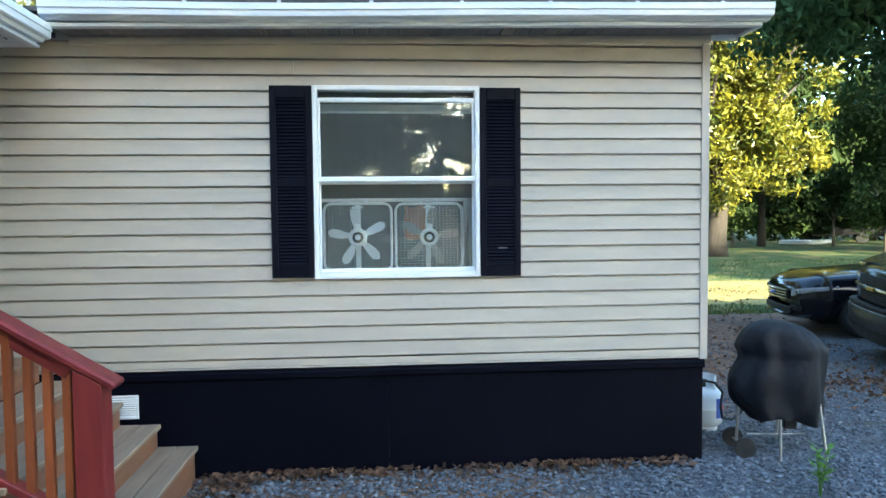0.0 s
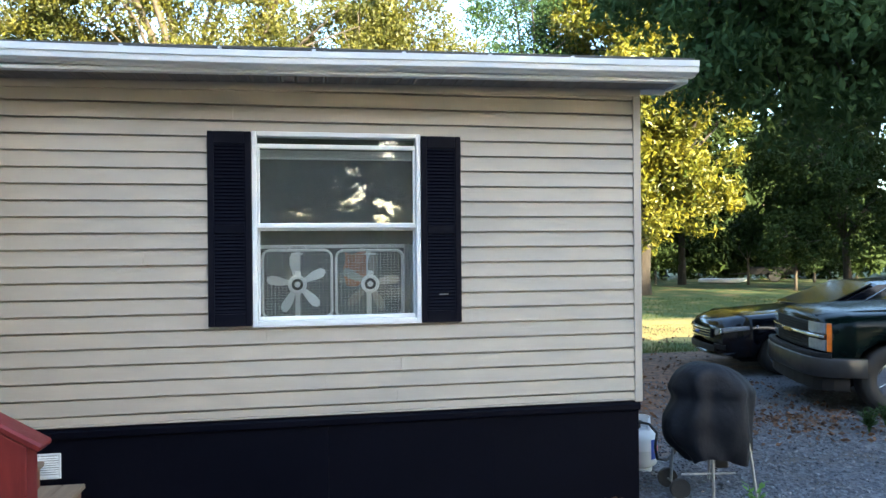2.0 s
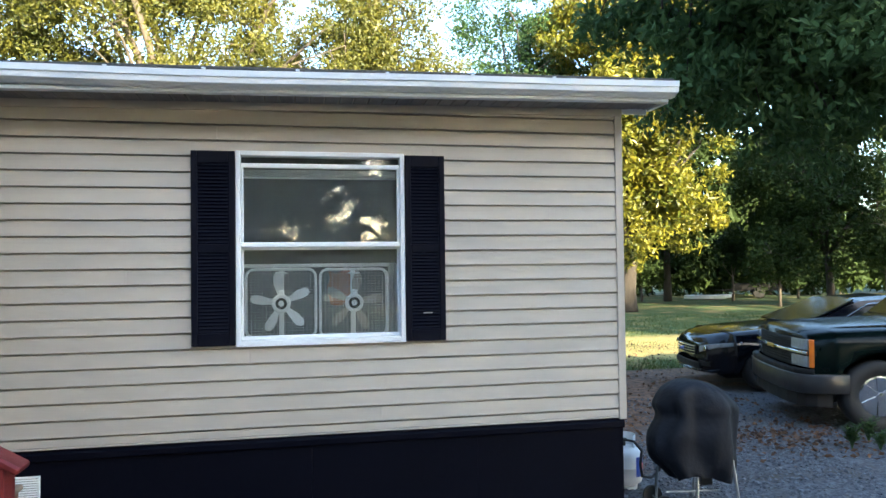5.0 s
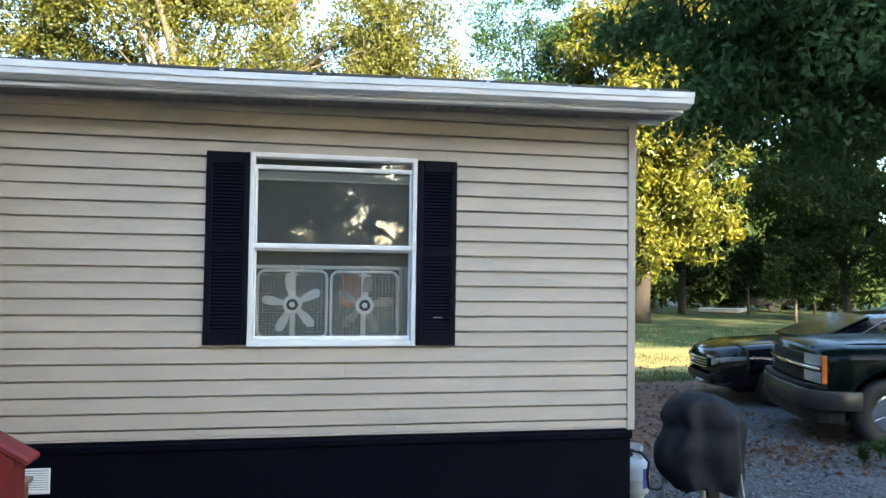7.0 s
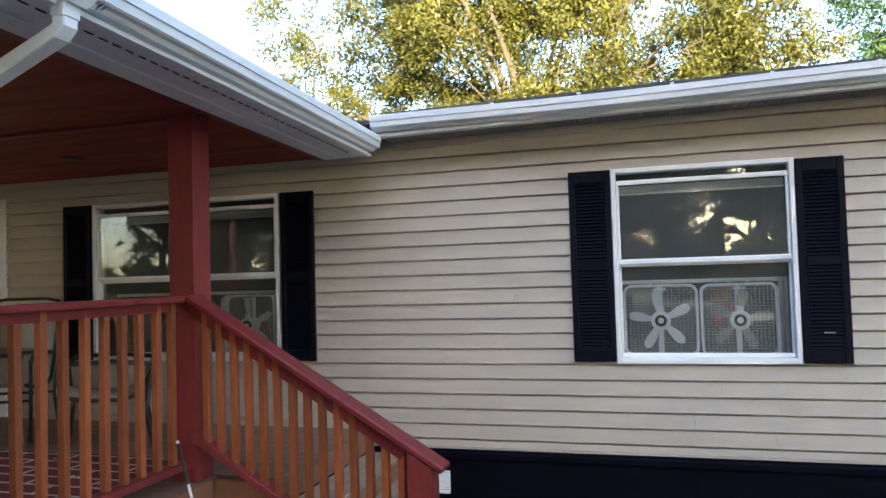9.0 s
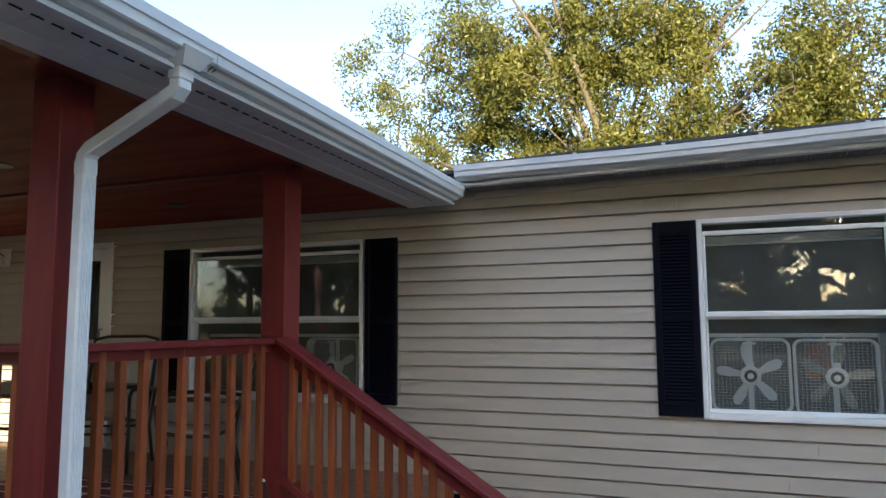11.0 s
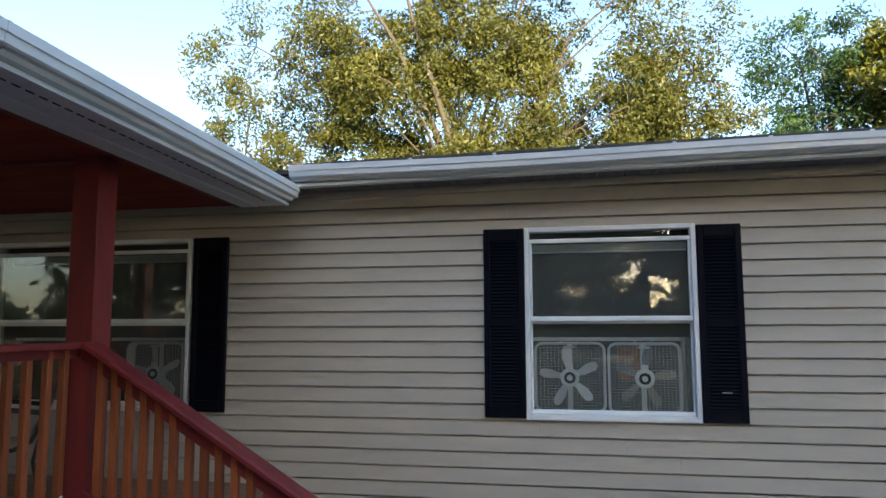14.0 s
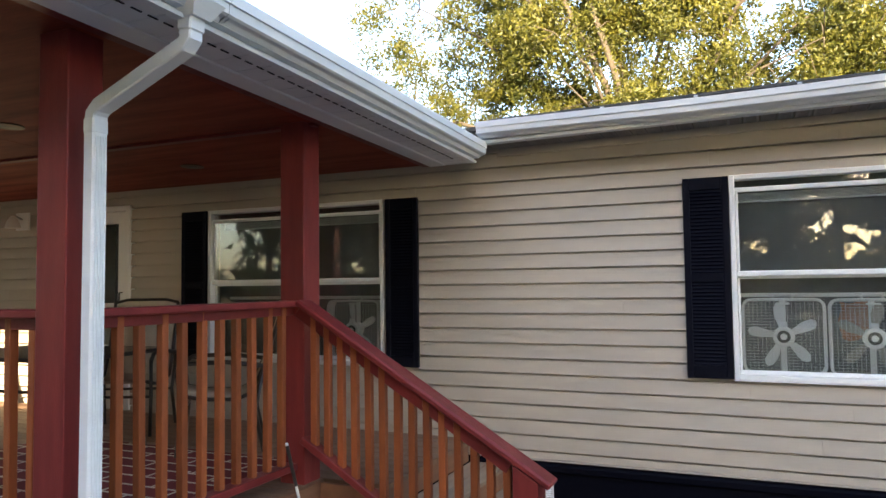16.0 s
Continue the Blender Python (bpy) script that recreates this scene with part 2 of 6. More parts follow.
def ground_material():
    """Gravel, leaf litter and lawn, blended by place with ragged borders."""
    m = bpy.data.materials.new("gravel_litter_lawn")
    m.use_nodes = True
    nt = m.node_tree
    p = nt.nodes["Principled BSDF"]
    tc = nt.nodes.new("ShaderNodeTexCoord")
    sep = nt.nodes.new("ShaderNodeSeparateXYZ")
    nt.links.new(tc.outputs["Object"], sep.inputs[0])

    def noise_tex(scale, detail=4.0):
        n = node(nt, "ShaderNodeTexNoise", Scale=scale, Detail=detail)
        nt.links.new(tc.outputs["Object"], n.inputs["Vector"])
        return n.outputs[0]

    def math_node(op, a, b):
        n = nt.nodes.new("ShaderNodeMath")
        n.operation = op
        for i, v in enumerate((a, b)):
            if isinstance(v, (int, float)):
                n.inputs[i].default_value = v
            else:
                nt.links.new(v, n.inputs[i])
        return n.outputs[0]

    def ramp(v, lo, hi):
        n = node(nt, "ShaderNodeMapRange")
        n.inputs[1].default_value, n.inputs[2].default_value = lo, hi
        nt.links.new(v, n.inputs[0])
        return n.outputs[0]

    def mixc(f, a, b):
        n = nt.nodes.new("ShaderNodeMix")
        n.data_type = "RGBA"
        for i, v in ((0, f), (6, a), (7, b)):
            if isinstance(v, tuple):
                n.inputs[i].default_value = (*v, 1)
            else:
                nt.links.new(v, n.inputs[i])
        return n.outputs[2]

    vor = node(nt, "ShaderNodeTexVoronoi", Scale=38.0)
    nt.links.new(tc.outputs["Object"], vor.inputs["Vector"])
    sepc = nt.nodes.new("ShaderNodeSeparateColor")
    nt.links.new(vor.outputs["Color"], sepc.inputs[0])
    gravel = mixc(sepc.outputs[0], (0.038, 0.042, 0.052), (0.115, 0.122, 0.14))
    gravel = mixc(ramp(noise_tex(2.2), 0.50, 0.72), gravel, (0.062, 0.055, 0.047))
    vor2 = node(nt, "ShaderNodeTexVoronoi", Scale=15.0)
    nt.links.new(tc.outputs["Object"], vor2.inputs["Vector"])
    sepd = nt.nodes.new("ShaderNodeSeparateColor")
    nt.links.new(vor2.outputs["Color"], sepd.inputs[0])
    litter = mixc(sepd.outputs[0], (0.045, 0.03, 0.022), (0.17, 0.095, 0.055))
    grass = mixc(noise_tex(9.0, 6.0), (0.020, 0.050, 0.007), (0.055, 0.088, 0.014))
    grass = mixc(ramp(noise_tex(0.9), 0.50, 0.68), grass, (0.20, 0.15, 0.05))
    wob = math_node("MULTIPLY", math_node("SUBTRACT", noise_tex(1.4, 5.0), 0.5), 3.0)
    # litter: beside and behind the corner of the house, thinning to the drive
    y2 = math_node("ADD", sep.outputs[1], wob)
    edge = math_node("SUBTRACT", y2, math_node("MULTIPLY", math_node("SUBTRACT", sep.outputs[0], 2.4), 1.1))
    f_lit = ramp(edge, 0.4, 1.3)
    wob2 = math_node("MULTIPLY", math_node("SUBTRACT", noise_tex(2.5, 5.0), 0.5), 1.0)
    f_gr = ramp(math_node("ADD", sep.outputs[1], wob2), 7.0, 7.4)
    # pale straw strip across the lawn, its colour brightened to carry the sun patch
    sun_strip = math_node("MULTIPLY", ramp(math_node("ADD", sep.outputs[1], wob2), 8.0, 8.8), ramp(math_node("ADD", sep.outputs[1], wob2), 13.4, 12.2))
    sunlit_straw = mixc(noise_tex(14.0, 6.0), (0.20, 0.17, 0.04), (0.42, 0.32, 0.11))
    grass = mixc(sun_strip, grass, sunlit_straw)
    col = mixc(f_lit, gravel, litter)
    col = mixc(f_gr, col, grass)
    # lawn behind the eye too
    f_back = ramp(math_node("ADD", math_node("MULTIPLY", sep.outputs[1], -1.0), wob2), 12.0, 12.8)
    col = mixc(f_back, col, grass)
    nt.links.new(col, p.inputs["Base Color"])
    p.inputs["Roughness"].default_value = 0.9
    bp = nt.nodes.new("ShaderNodeBump")
    bp.inputs["Strength"].default_value = 0.7
    bp.inputs["Distance"].default_value = 0.02
    nt.links.new(vor.outputs["Distance"], bp.inputs["Height"])
    nt.links.new(bp.outputs[0], p.inputs["Normal"])
    return m


def rug_material():
    """Dark red rug with a cream lattice and small motifs."""
    m = bpy.data.materials.new("red_lattice_rug")
    m.use_nodes = True
    nt = m.node_tree
    p = nt.nodes["Principled BSDF"]
    tc = nt.nodes.new("ShaderNodeTexCoord")
    br = node(nt, "ShaderNodeTexBrick", Scale=1.0)
    br.inputs["Color1"].default_value = (0.16, 0.014, 0.018, 1)
    br.inputs["Color2"].default_value = (0.11, 0.010, 0.014, 1)
    br.inputs["Mortar"].default_value = (0.55, 0.47, 0.38, 1)
    br.inputs["Mortar Size"].default_value = 0.012
    br.inputs["Brick Width"].default_value = 0.42
    br.inputs["Row Height"].default_value = 0.16
    nt.links.new(tc.outputs["Object"], br.inputs["Vector"])
    ck = node(nt, "ShaderNodeTexVoronoi", Scale=3.3)
    nt.links.new(tc.outputs["Object"], ck.inputs["Vector"])
    mr = node(nt, "ShaderNodeMapRange")
    mr.inputs[1].default_value, mr.inputs[2].default_value = 0.085, 0.095
    mr.inputs[3].default_value, mr.inputs[4].default_value = 1, 0
    nt.links.new(ck.outputs["Distance"], mr.inputs[0])
    mix = nt.nodes.new("ShaderNodeMix")
    mix.data_type = "RGBA"
    mix.inputs[7].default_value = (0.62, 0.54, 0.44, 1)
    nt.links.new(mr.outputs[0], mix.inputs[0])
    nt.links.new(br.outputs["Color"], mix.inputs[6])
    nt.links.new(mix.outputs[2], p.inputs["Base Color"])
    p.inputs["Roughness"].default_value = 0.95
    return m


GROUND = ground_material()
RUG = rug_material()


# ---------------------------------------------------------------- building helpers
def mesh_of(name, bm, mat, smooth=False):
    me = bpy.data.meshes.new(name)
    bm.to_mesh(me)
    bm.free()
    me.materials.append(mat)
    if smooth:
        for f in me.polygons:
            f.use_smooth = True
    return me


def part(name, bm, mat, parent, label="", smooth=False):
    ob = new(name, mesh_of(name, bm, mat, smooth))
    ob.parent = parent
    if label:
        ob["label"] = label
    return ob


def share(name, me, parent, m):
    ob = new(name, me)
    ob.parent = parent
    ob.matrix_basis = m
    return ob


def thing(name, m, label, category, group="", kind=""):
    e = new(name)
    e.empty_display_size = 0.1
    e.matrix_basis = m
    return tagged(e, label, category, group, kind)


def solid(name, bm, mat, label, category="", kind="", smooth=False, m=None, group=""):
    ob = new(name, mesh_of(name, bm, mat, smooth))
    if m is not None:
        ob.matrix_basis = m
    return tagged(ob, label, category, group, kind)


def box(x0, x1, y0, y1, z0, z1, bevel=0.0, bm=None, seg=1):
    bm = bm or bmesh.new()
    r = bmesh.ops.create_cube(bm, size=1)
    vs = r["verts"]
    for v in vs:
        v.co = ((x0 + x1) / 2 + v.co.x * (x1 - x0), (y0 + y1) / 2 + v.co.y * (y1 - y0), (z0 + z1) / 2 + v.co.z * (z1 - z0))
    if bevel:
        es = list({e for v in vs for e in v.link_edges})
        bmesh.ops.bevel(bm, geom=es, offset=bevel, segments=seg, affect="EDGES", profile=0.5)
    return bm


def prism(profile, axis, a, b, bm=None, bevel=0.0):
    """A closed profile of (u, v) pairs swept along an axis. x: u=y v=z; y: u=x v=z; z: u=x v=y."""
    bm = bm or bmesh.new()

    def at(u, v, w):
        return {"x": (w, u, v), "y": (u, w, v), "z": (u, v, w)}[axis]
    r0 = [bm.verts.new(at(u, v, a)) for u, v in profile]
    r1 = [bm.verts.new(at(u, v, b)) for u, v in profile]
    n = len(profile)
    fs = [bm.faces.new((r0[i], r0[(i + 1) % n], r1[(i + 1) % n], r1[i])) for i in range(n)]
    fs += [bm.faces.new(r0[::-1]), bm.faces.new(r1)]
    bmesh.ops.recalc_face_normals(bm, faces=fs)
    if bevel:
        es = list({e for f in fs for e in f.edges})
        bmesh.ops.bevel(bm, geom=es, offset=bevel, segments=2, affect="EDGES", profile=0.5)
    return bm


def tube(points, radius, sides=8, bm=None, closed=False):
    """A round tube along points; radius may be a list."""
    bm = bm or bmesh.new()
    pts = [Vector(p) for p in points]
    n = len(pts)
    rad = radius if isinstance(radius, (list, tuple)) else [radius] * n
    rings = []
    side = None
    for i, p in enumerate(pts):
        if closed:
            d = (pts[(i + 1) % n] - pts[i - 1]).normalized()
        else:
            d = (pts[min(i + 1, n - 1)] - pts[max(i - 1, 0)]).normalized()
        if side is None:
            side = d.orthogonal().normalized()
        side = (side - d * side.dot(d)).normalized()
        up = d.cross(side)
        rings.append([bm.verts.new(p + rad[i] * (math.cos(k * math.tau / sides) * side + math.sin(k * math.tau / sides) * up)) for k in range(sides)])
    last = n if closed else n - 1
    for i in range(last):
        a, b = rings[i], rings[(i + 1) % n]
        for k in range(sides):
            bm.faces.new((a[k], a[(k + 1) % sides], b[(k + 1) % sides], b[k]))
    if not closed:
        bm.faces.new(rings[0][::-1])
        bm.faces.new(rings[-1])
    return bm


def lathe(profile, sides=20, bm=None, m=None):
    """Turns (r, z) pairs round the z axis."""
    bm = bm or bmesh.new()
    rings = []
    for r, z in profile:
        rings.append([bm.verts.new((max(r, 1e-4) * math.cos(k * math.tau / sides), max(r, 1e-4) * math.sin(k * math.tau / sides), z)) for k in range(sides)])
    for a, b in zip(rings, rings[1:]):
        for k in range(sides):
            bm.faces.new((a[k], a[(k + 1) % sides], b[(k + 1) % sides], b[k]))
    bm.faces.new(rings[0][::-1])
    bm.faces.new(rings[-1])
    if m is not None:
        bmesh.ops.transform(bm, matrix=m, verts=[v for r in rings for v in r])
    return bm


def quads_mesh(name, verts, faces, mat):
    me = bpy.data.meshes.new(name)
    me.from_pydata(verts, [], faces)
    me.materials.append(mat)
    return me


def beam(p0, p1, w, h, bm=None, up=(0, 0, 1), bevel=0.004):
    """A straight bar of width w and height h between two points."""
    bm = bm or bmesh.new()
    p0, p1 = Vector(p0), Vector(p1)
    d = (p1 - p0)
    L = d.length
    d.normalize()
    s = d.cross(Vector(up)).normalized()
    u = s.cross(d)
    b2 = box(-w / 2, w / 2, 0, L, -h / 2, h / 2, bevel)
    m = Matrix((( s.x, d.x, u.x, p0.x), (s.y, d.y, u.y, p0.y), (s.z, d.z, u.z, p0.z), (0, 0, 0, 1)))
    b2.transform(m)
    me = bpy.data.meshes.new("tmp")
    b2.to_mesh(me)
    b2.free()
    bm.from_mesh(me)
    bpy.data.meshes.remove(me)
    return bm


# ---------------------------------------------------------------- the ground
XR, XL, HD = 2.238, -10.2, 8.0        # house: east end, west end, depth
Z_SK, Z_TOP = 0.78, 3.10             # top of the skirting, top of the wall
rng = random.Random(4)


def ground_height(x, y):
    return 0.035 * noise.noise((x * 0.35, y * 0.35, 0)) * min(1.0, max(0.0, (y - 1.0) / 6.0) + max(0.0, (-4 - y) / 6.0))


def build_ground():
    bm = bmesh.new()
    xs = [-900, -300, -120, -60] + [-40 + 2 * i for i in range(46)] + [70, 120, 300, 900]
    ys = [-900, -300, -120, -60] + [-40 + 2 * i for i in range(56)] + [90, 130, 300, 900]
    grid = [[bm.verts.new((x, y, ground_height(x, y))) for x in xs] for y in ys]
    for j in range(len(ys) - 1):
        for i in range(len(xs) - 1):
            bm.faces.new((grid[j][i], grid[j][i + 1], grid[j + 1][i + 1], grid[j + 1][i]))
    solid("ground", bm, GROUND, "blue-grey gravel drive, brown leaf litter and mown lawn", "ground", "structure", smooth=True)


build_ground()

# ---------------------------------------------------------------- house walls
# openings in the front wall: x0, x1, z0, z1
W1 = (-0.581, 0.581, 1.395, 2.727)
W2 = (-4.927, -3.148, 1.400, 2.722)
D1 = (-6.785, -5.865, 0.90, 2.828)
OPEN = (W1, W2, D1)


def cells(x0, x1, z0, z1, holes):
    """The rectangle less the holes, as rectangles."""
    xs = sorted({x0, x1, *[v for h in holes for v in h[:2] if x0 < v < x1]})
    zs = sorted({z0, z1, *[v for h in holes for v in h[2:] if z0 < v < z1]})
    for a, b in zip(xs, xs[1:]):
        run = None
        for c, d in zip(zs, zs[1:]):
            mx, mz = (a + b) / 2, (c + d) / 2
            hole = any(h[0] < mx < h[1] and h[2] < mz < h[3] for h in holes)
            if hole:
                if run:
                    yield (a, b, *run)
                run = None
            else:
                run = (run[0], d) if run else (c, d)
        if run:
            yield (a, b, *run)


HOLE = [(h[0] + 0.02, h[1] - 0.02, h[2] + 0.02, h[3] - 0.02) for h in OPEN]


def build_walls():
    bm = bmesh.new()
    for a, b, c, d in cells(XL, XR - 0.01, 0.0, 3.22, HOLE):
        box(a, b, 0.032, 0.11, c, d, bm=bm)
    front = solid("wall_north", bm, VINYL, "house wall clad in beige horizontal vinyl siding", "wall", "structure")
    solid("wall_east", box(XR - 0.11, XR - 0.012, 0.11, HD, 0, 3.22), VINYL, "gable end wall in beige siding", "wall", "structure")
    solid("wall_west", box(XL, XL + 0.1, 0.11, HD, 0, 3.22), VINYL, "gable end wall in beige siding", "wall", "structure")
    solid("wall_south", box(XL + 0.1, XR - 0.11, HD - 0.1, HD, 0, 3.22), VINYL, "rear wall in beige siding", "wall", "structure")
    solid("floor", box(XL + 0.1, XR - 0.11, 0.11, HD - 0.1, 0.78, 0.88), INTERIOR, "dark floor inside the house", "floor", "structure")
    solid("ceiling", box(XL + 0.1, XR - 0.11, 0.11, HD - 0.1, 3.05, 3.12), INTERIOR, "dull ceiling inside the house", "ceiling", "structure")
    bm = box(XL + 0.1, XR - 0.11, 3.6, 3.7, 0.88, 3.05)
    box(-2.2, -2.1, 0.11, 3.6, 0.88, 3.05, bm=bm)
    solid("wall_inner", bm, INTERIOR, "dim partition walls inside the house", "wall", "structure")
    return front


wall_front = build_walls()
COURSE, FIRST = 0.1088, 0.8405


def siding_strip(bm, x0, x1, z0, z1, zb, h):
    """Part of one lapped board: thick at its lower edge, with a rounded butt."""
    def y_at(z):
        f = (z - zb) / h
        return -0.0175 + 0.0100 * f + 0.0018 * math.sin(math.pi * min(1.0, f)) ** 2
    lo = max(z0, zb)
    mid = [lo + (z1 - lo) * k / 5 for k in range(1, 5)] if z1 - lo > 0.05 else []
    prof = [(0.012, lo), (y_at(lo) + 0.0015, lo), (y_at(lo), lo + 0.002)] + [(y_at(z), z) for z in mid] + [(y_at(z1), z1), (0.012, z1)]
    prism(prof, "x", x0, x1, bm)


def build_siding():
    n = 0
    zb = FIRST - COURSE
    k = 0
    seam_rng = random.Random(8)
    while zb < Z_TOP - 0.01:
        z0, z1 = max(zb, Z_SK), min(zb + COURSE - 0.0125, Z_TOP)
        x = XR - 0.041
        first = 1.2 + seam_rng.random() * 2.4
        ends = [x]
        p = x - first
        while p > XL:
            ends.append(p)
            p -= 3.66
        ends.append(XL)
        for b, a in zip(ends, ends[1:]):
            bm = bmesh.new()
            for s in cells(a + 0.0012, b, z0, z1, OPEN):
                siding_strip(bm, s[0], s[1], s[2], s[3], zb, COURSE)
            if len(bm.verts):
                bmesh.ops.translate(bm, verts=bm.verts, vec=(0, seam_rng.uniform(-0.0008, 0.0008), 0))
                part("siding_board", bm, VINYL, wall_front)
            else:
                bm.free()
        zb += COURSE
    # corner post, starter strip and frieze strip
    bm = box(XR - 0.041, XR + 0.018, -0.022, 0.012, 0.755, Z_TOP, 0.003)
    box(XR + 0.002, XR + 0.018, 0.012, 0.09, 0.76, Z_TOP, 0.003, bm)
    solid("trim_corner", bm, VINYL, "beige vinyl corner post", "trim", "structure")
    solid("trim_starter", box(-2.55, XR - 0.043, -0.020, 0.010, 0.766, 0.778, 0.002), VINYL, "beige starter strip under the siding", "trim", "structure")


build_siding()


def build_skirting():
    edges = [XL, -7.4, -4.96, -2.52, -0.08, 1.1, XR - 0.02]
    sk = thing("skirting", pose(0, 0, 0), "smooth black painted skirting panels under the siding", "skirting", kind="structure")
    for a, b in zip(edges, edges[1:]):
        part("panel", box(a + 0.0003, b - 0.0003, -0.004, 0.010, -0.05, 0.70, 0.001), BLACK_PAINT, sk)
    bm = prism([(0.010, 0.690), (-0.016, 0.690), (-0.022, 0.700), (-0.022, 0.735), (-0.010, 0.748), (-0.010, 0.765), (0.010, 0.765)], "x", XL, XR)
    part("ledge", bm, BLACK_PAINT, sk, "black ledge strip along the top of the skirting")
    part("end_panel", box(XR - 0.019, XR - 0.006, 0.0, 0.6, -0.05, 0.75, 0.001), BLACK_PAINT, sk)


build_skirting()


# ---------------------------------------------------------------- roof, eaves, gutters
def build_roof():
    P = 0.2
    y0, ym, y1 = -0.30, HD / 2, HD + 0.30
    zr = 3.172
    prof = [(y0, zr), (ym, zr + P * (ym - y0)), (y1, zr), (y1, zr - 0.03), (ym, zr - 0.03 + P * (ym - y0)), (y0, zr - 0.03)]
    bm = prism(prof, "x", XL - 0.06, XR + 0.05)
    prism([(-0.30, 3.142), (-0.30, 3.172), (-0.02, 3.228), (-0.02, 3.142)], "x", XR + 0.0505, XR + 0.25, bm)
    solid("roof", bm, SHINGLE, "low dark shingle roof", "roof", "structure")
    # gable triangles
    for x in (XL + 0.02, XR - 0.05):
        bm = prism([(0.02, 3.1), (ym, 3.1 + P * (ym - y0)), (HD - 0.02, 3.1)], "x", x, x + 0.04)
        solid("wall_gable", bm, VINYL, "beige sided gable triangle", "wall", "structure")
    so = thing("soffit", pose(0, 0, 0), "grey-brown vented soffit panels under the eave", "soffit", kind="structure")
    x = -2.18
    while x < XR + 0.219:
        e = min(x + 0.30, XR + 0.22)
        bm = bmesh.new()
        w = (e - x) / 3
        for i in range(3):
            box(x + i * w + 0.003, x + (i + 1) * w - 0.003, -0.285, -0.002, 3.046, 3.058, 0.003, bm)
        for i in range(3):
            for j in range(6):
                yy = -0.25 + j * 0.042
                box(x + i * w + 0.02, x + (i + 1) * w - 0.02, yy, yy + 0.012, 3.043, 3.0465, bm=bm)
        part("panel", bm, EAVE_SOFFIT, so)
        x = e
    part("frieze", box(-2.18, XR + 0.02, -0.024, -0.001, 2.990, 3.045, 0.003), VINYL, so, "beige frieze strip under the eave")
    part("rake_end", box(XR + 0.221, XR + 0.255, -0.298, -0.02, 3.03, 3.14, 0.004), WHITE_METAL, so, "white end board of the eave box")
    part("rake_back", box(XR + 0.02, XR + 0.22, -0.03, -0.012, 3.06, 3.14, 0.003), WHITE_METAL, so)
    part("rake_board", box(XR - 0.004, XR + 0.045, 0.012, HD + 0.3, 3.08, 3.14, 0.003), WHITE_METAL, so)
    # fascia
    solid("fascia", box(-2.20, XR + 0.22, -0.30, -0.286, 3.030, 3.165, 0.003), WHITE_METAL, "white metal fascia behind the gutter", "fascia", "structure")
    solid("drip_edge", box(-2.1, XR + 0.25, -0.400, -0.29, 3.168, 3.188, 0.002), SHINGLE, "dark shingle edge over the gutter", "trim", "structure")


build_roof()


def k_gutter(depth=0.11, h=0.125, t=0.004):
    """Ogee gutter section, out (u) and up (v); u=0 at the fascia."""
    out = [(0.0, 0.0), (depth * 0.46, 0.0), (depth * 0.52, h * 0.12), (depth * 0.64, h * 0.17), (depth * 0.82, h * 0.19), (depth * 0.91, h * 0.25), (depth * 0.93, h * 0.56),
           (depth * 0.90, h * 0.585), (depth * 0.90, h * 0.60), (depth, h * 0.615), (depth, h)]
    inn = [(depth - 0.014, h), (depth - 0.014, h - t), (depth - t * 1.5, h - t), (depth * 0.95 - t * 1.5, h * 0.30), (depth * 0.6, h * 0.16), (depth * 0.5, t), (t, t), (t, h), (0, h)]
    return out + inn


GZ = 3.066


def build_main_gutter():
    """The long run sags a little between its hangers."""
    g = thing("gutter", pose(0, 0, 0), "long white metal gutter along the main eave", "gutter")
    prof = k_gutter(0.115, 0.106)
    bm = bmesh.new()
    xs = [-2.20 + i * (XR + 0.275 + 2.20) / 16 for i in range(17)]
    rings = []
    for x in xs:
        sag = -0.010 * math.sin((x + 2.2) / 4.7 * math.pi) + 0.004 * math.sin(x * 2.1)
        rings.append([bm.verts.new((x, -0.301 - u, GZ + v + sag)) for u, v in prof])
    n = len(prof)
    for a, b in zip(rings, rings[1:]):
        for k in range(n):
            bm.faces.new((a[k], b[k], b[(k + 1) % n], a[(k + 1) % n]))
    bm.faces.new(rings[0])
    bm.faces.new(rings[-1][::-1])
    bmesh.ops.recalc_face_normals(bm, faces=bm.faces)
    part("trough", bm, WHITE_METAL, g)
    part("end_cap", prism([(-0.301 - u, GZ + v) for u, v in prof[:11] + [(0, 0.106)]], "x", XR + 0.277, XR + 0.281), WHITE_METAL, g)
    part("lower_fascia", prism([(-0.301, 3.030), (-0.332, 3.032), (-0.338, 3.036), (-0.338, 3.056), (-0.322, 3.062), (-0.318, GZ - 0.002), (-0.301, GZ - 0.002)], "x", -2.20, XR + 0.235), WHITE_METAL, g, "white moulded band under the gutter")
    for i in range(8):
        x = -1.9 + i * 0.58
        part("hanger", box(x - 0.012, x + 0.012, -0.412, -0.303, GZ + 0.100, GZ + 0.110, 0.002), WHITE_METAL, g)


build_main_gutter()
for ob in [o for o in bpy.data.objects if o.type == "MESH" and o.name.split(".")[0] in ("roof", "panel", "frieze", "rake_end", "fascia", "drip_edge", "trough", "end_cap", "lower_fascia", "hanger") and (o.parent is None or o.parent.name.split(".")[0] in ("soffit", "gutter"))]:
    for v in ob.data.vertices:
        v.co.z += 0.014 * v.co.x + 0.022      # the eave climbs a little to the east


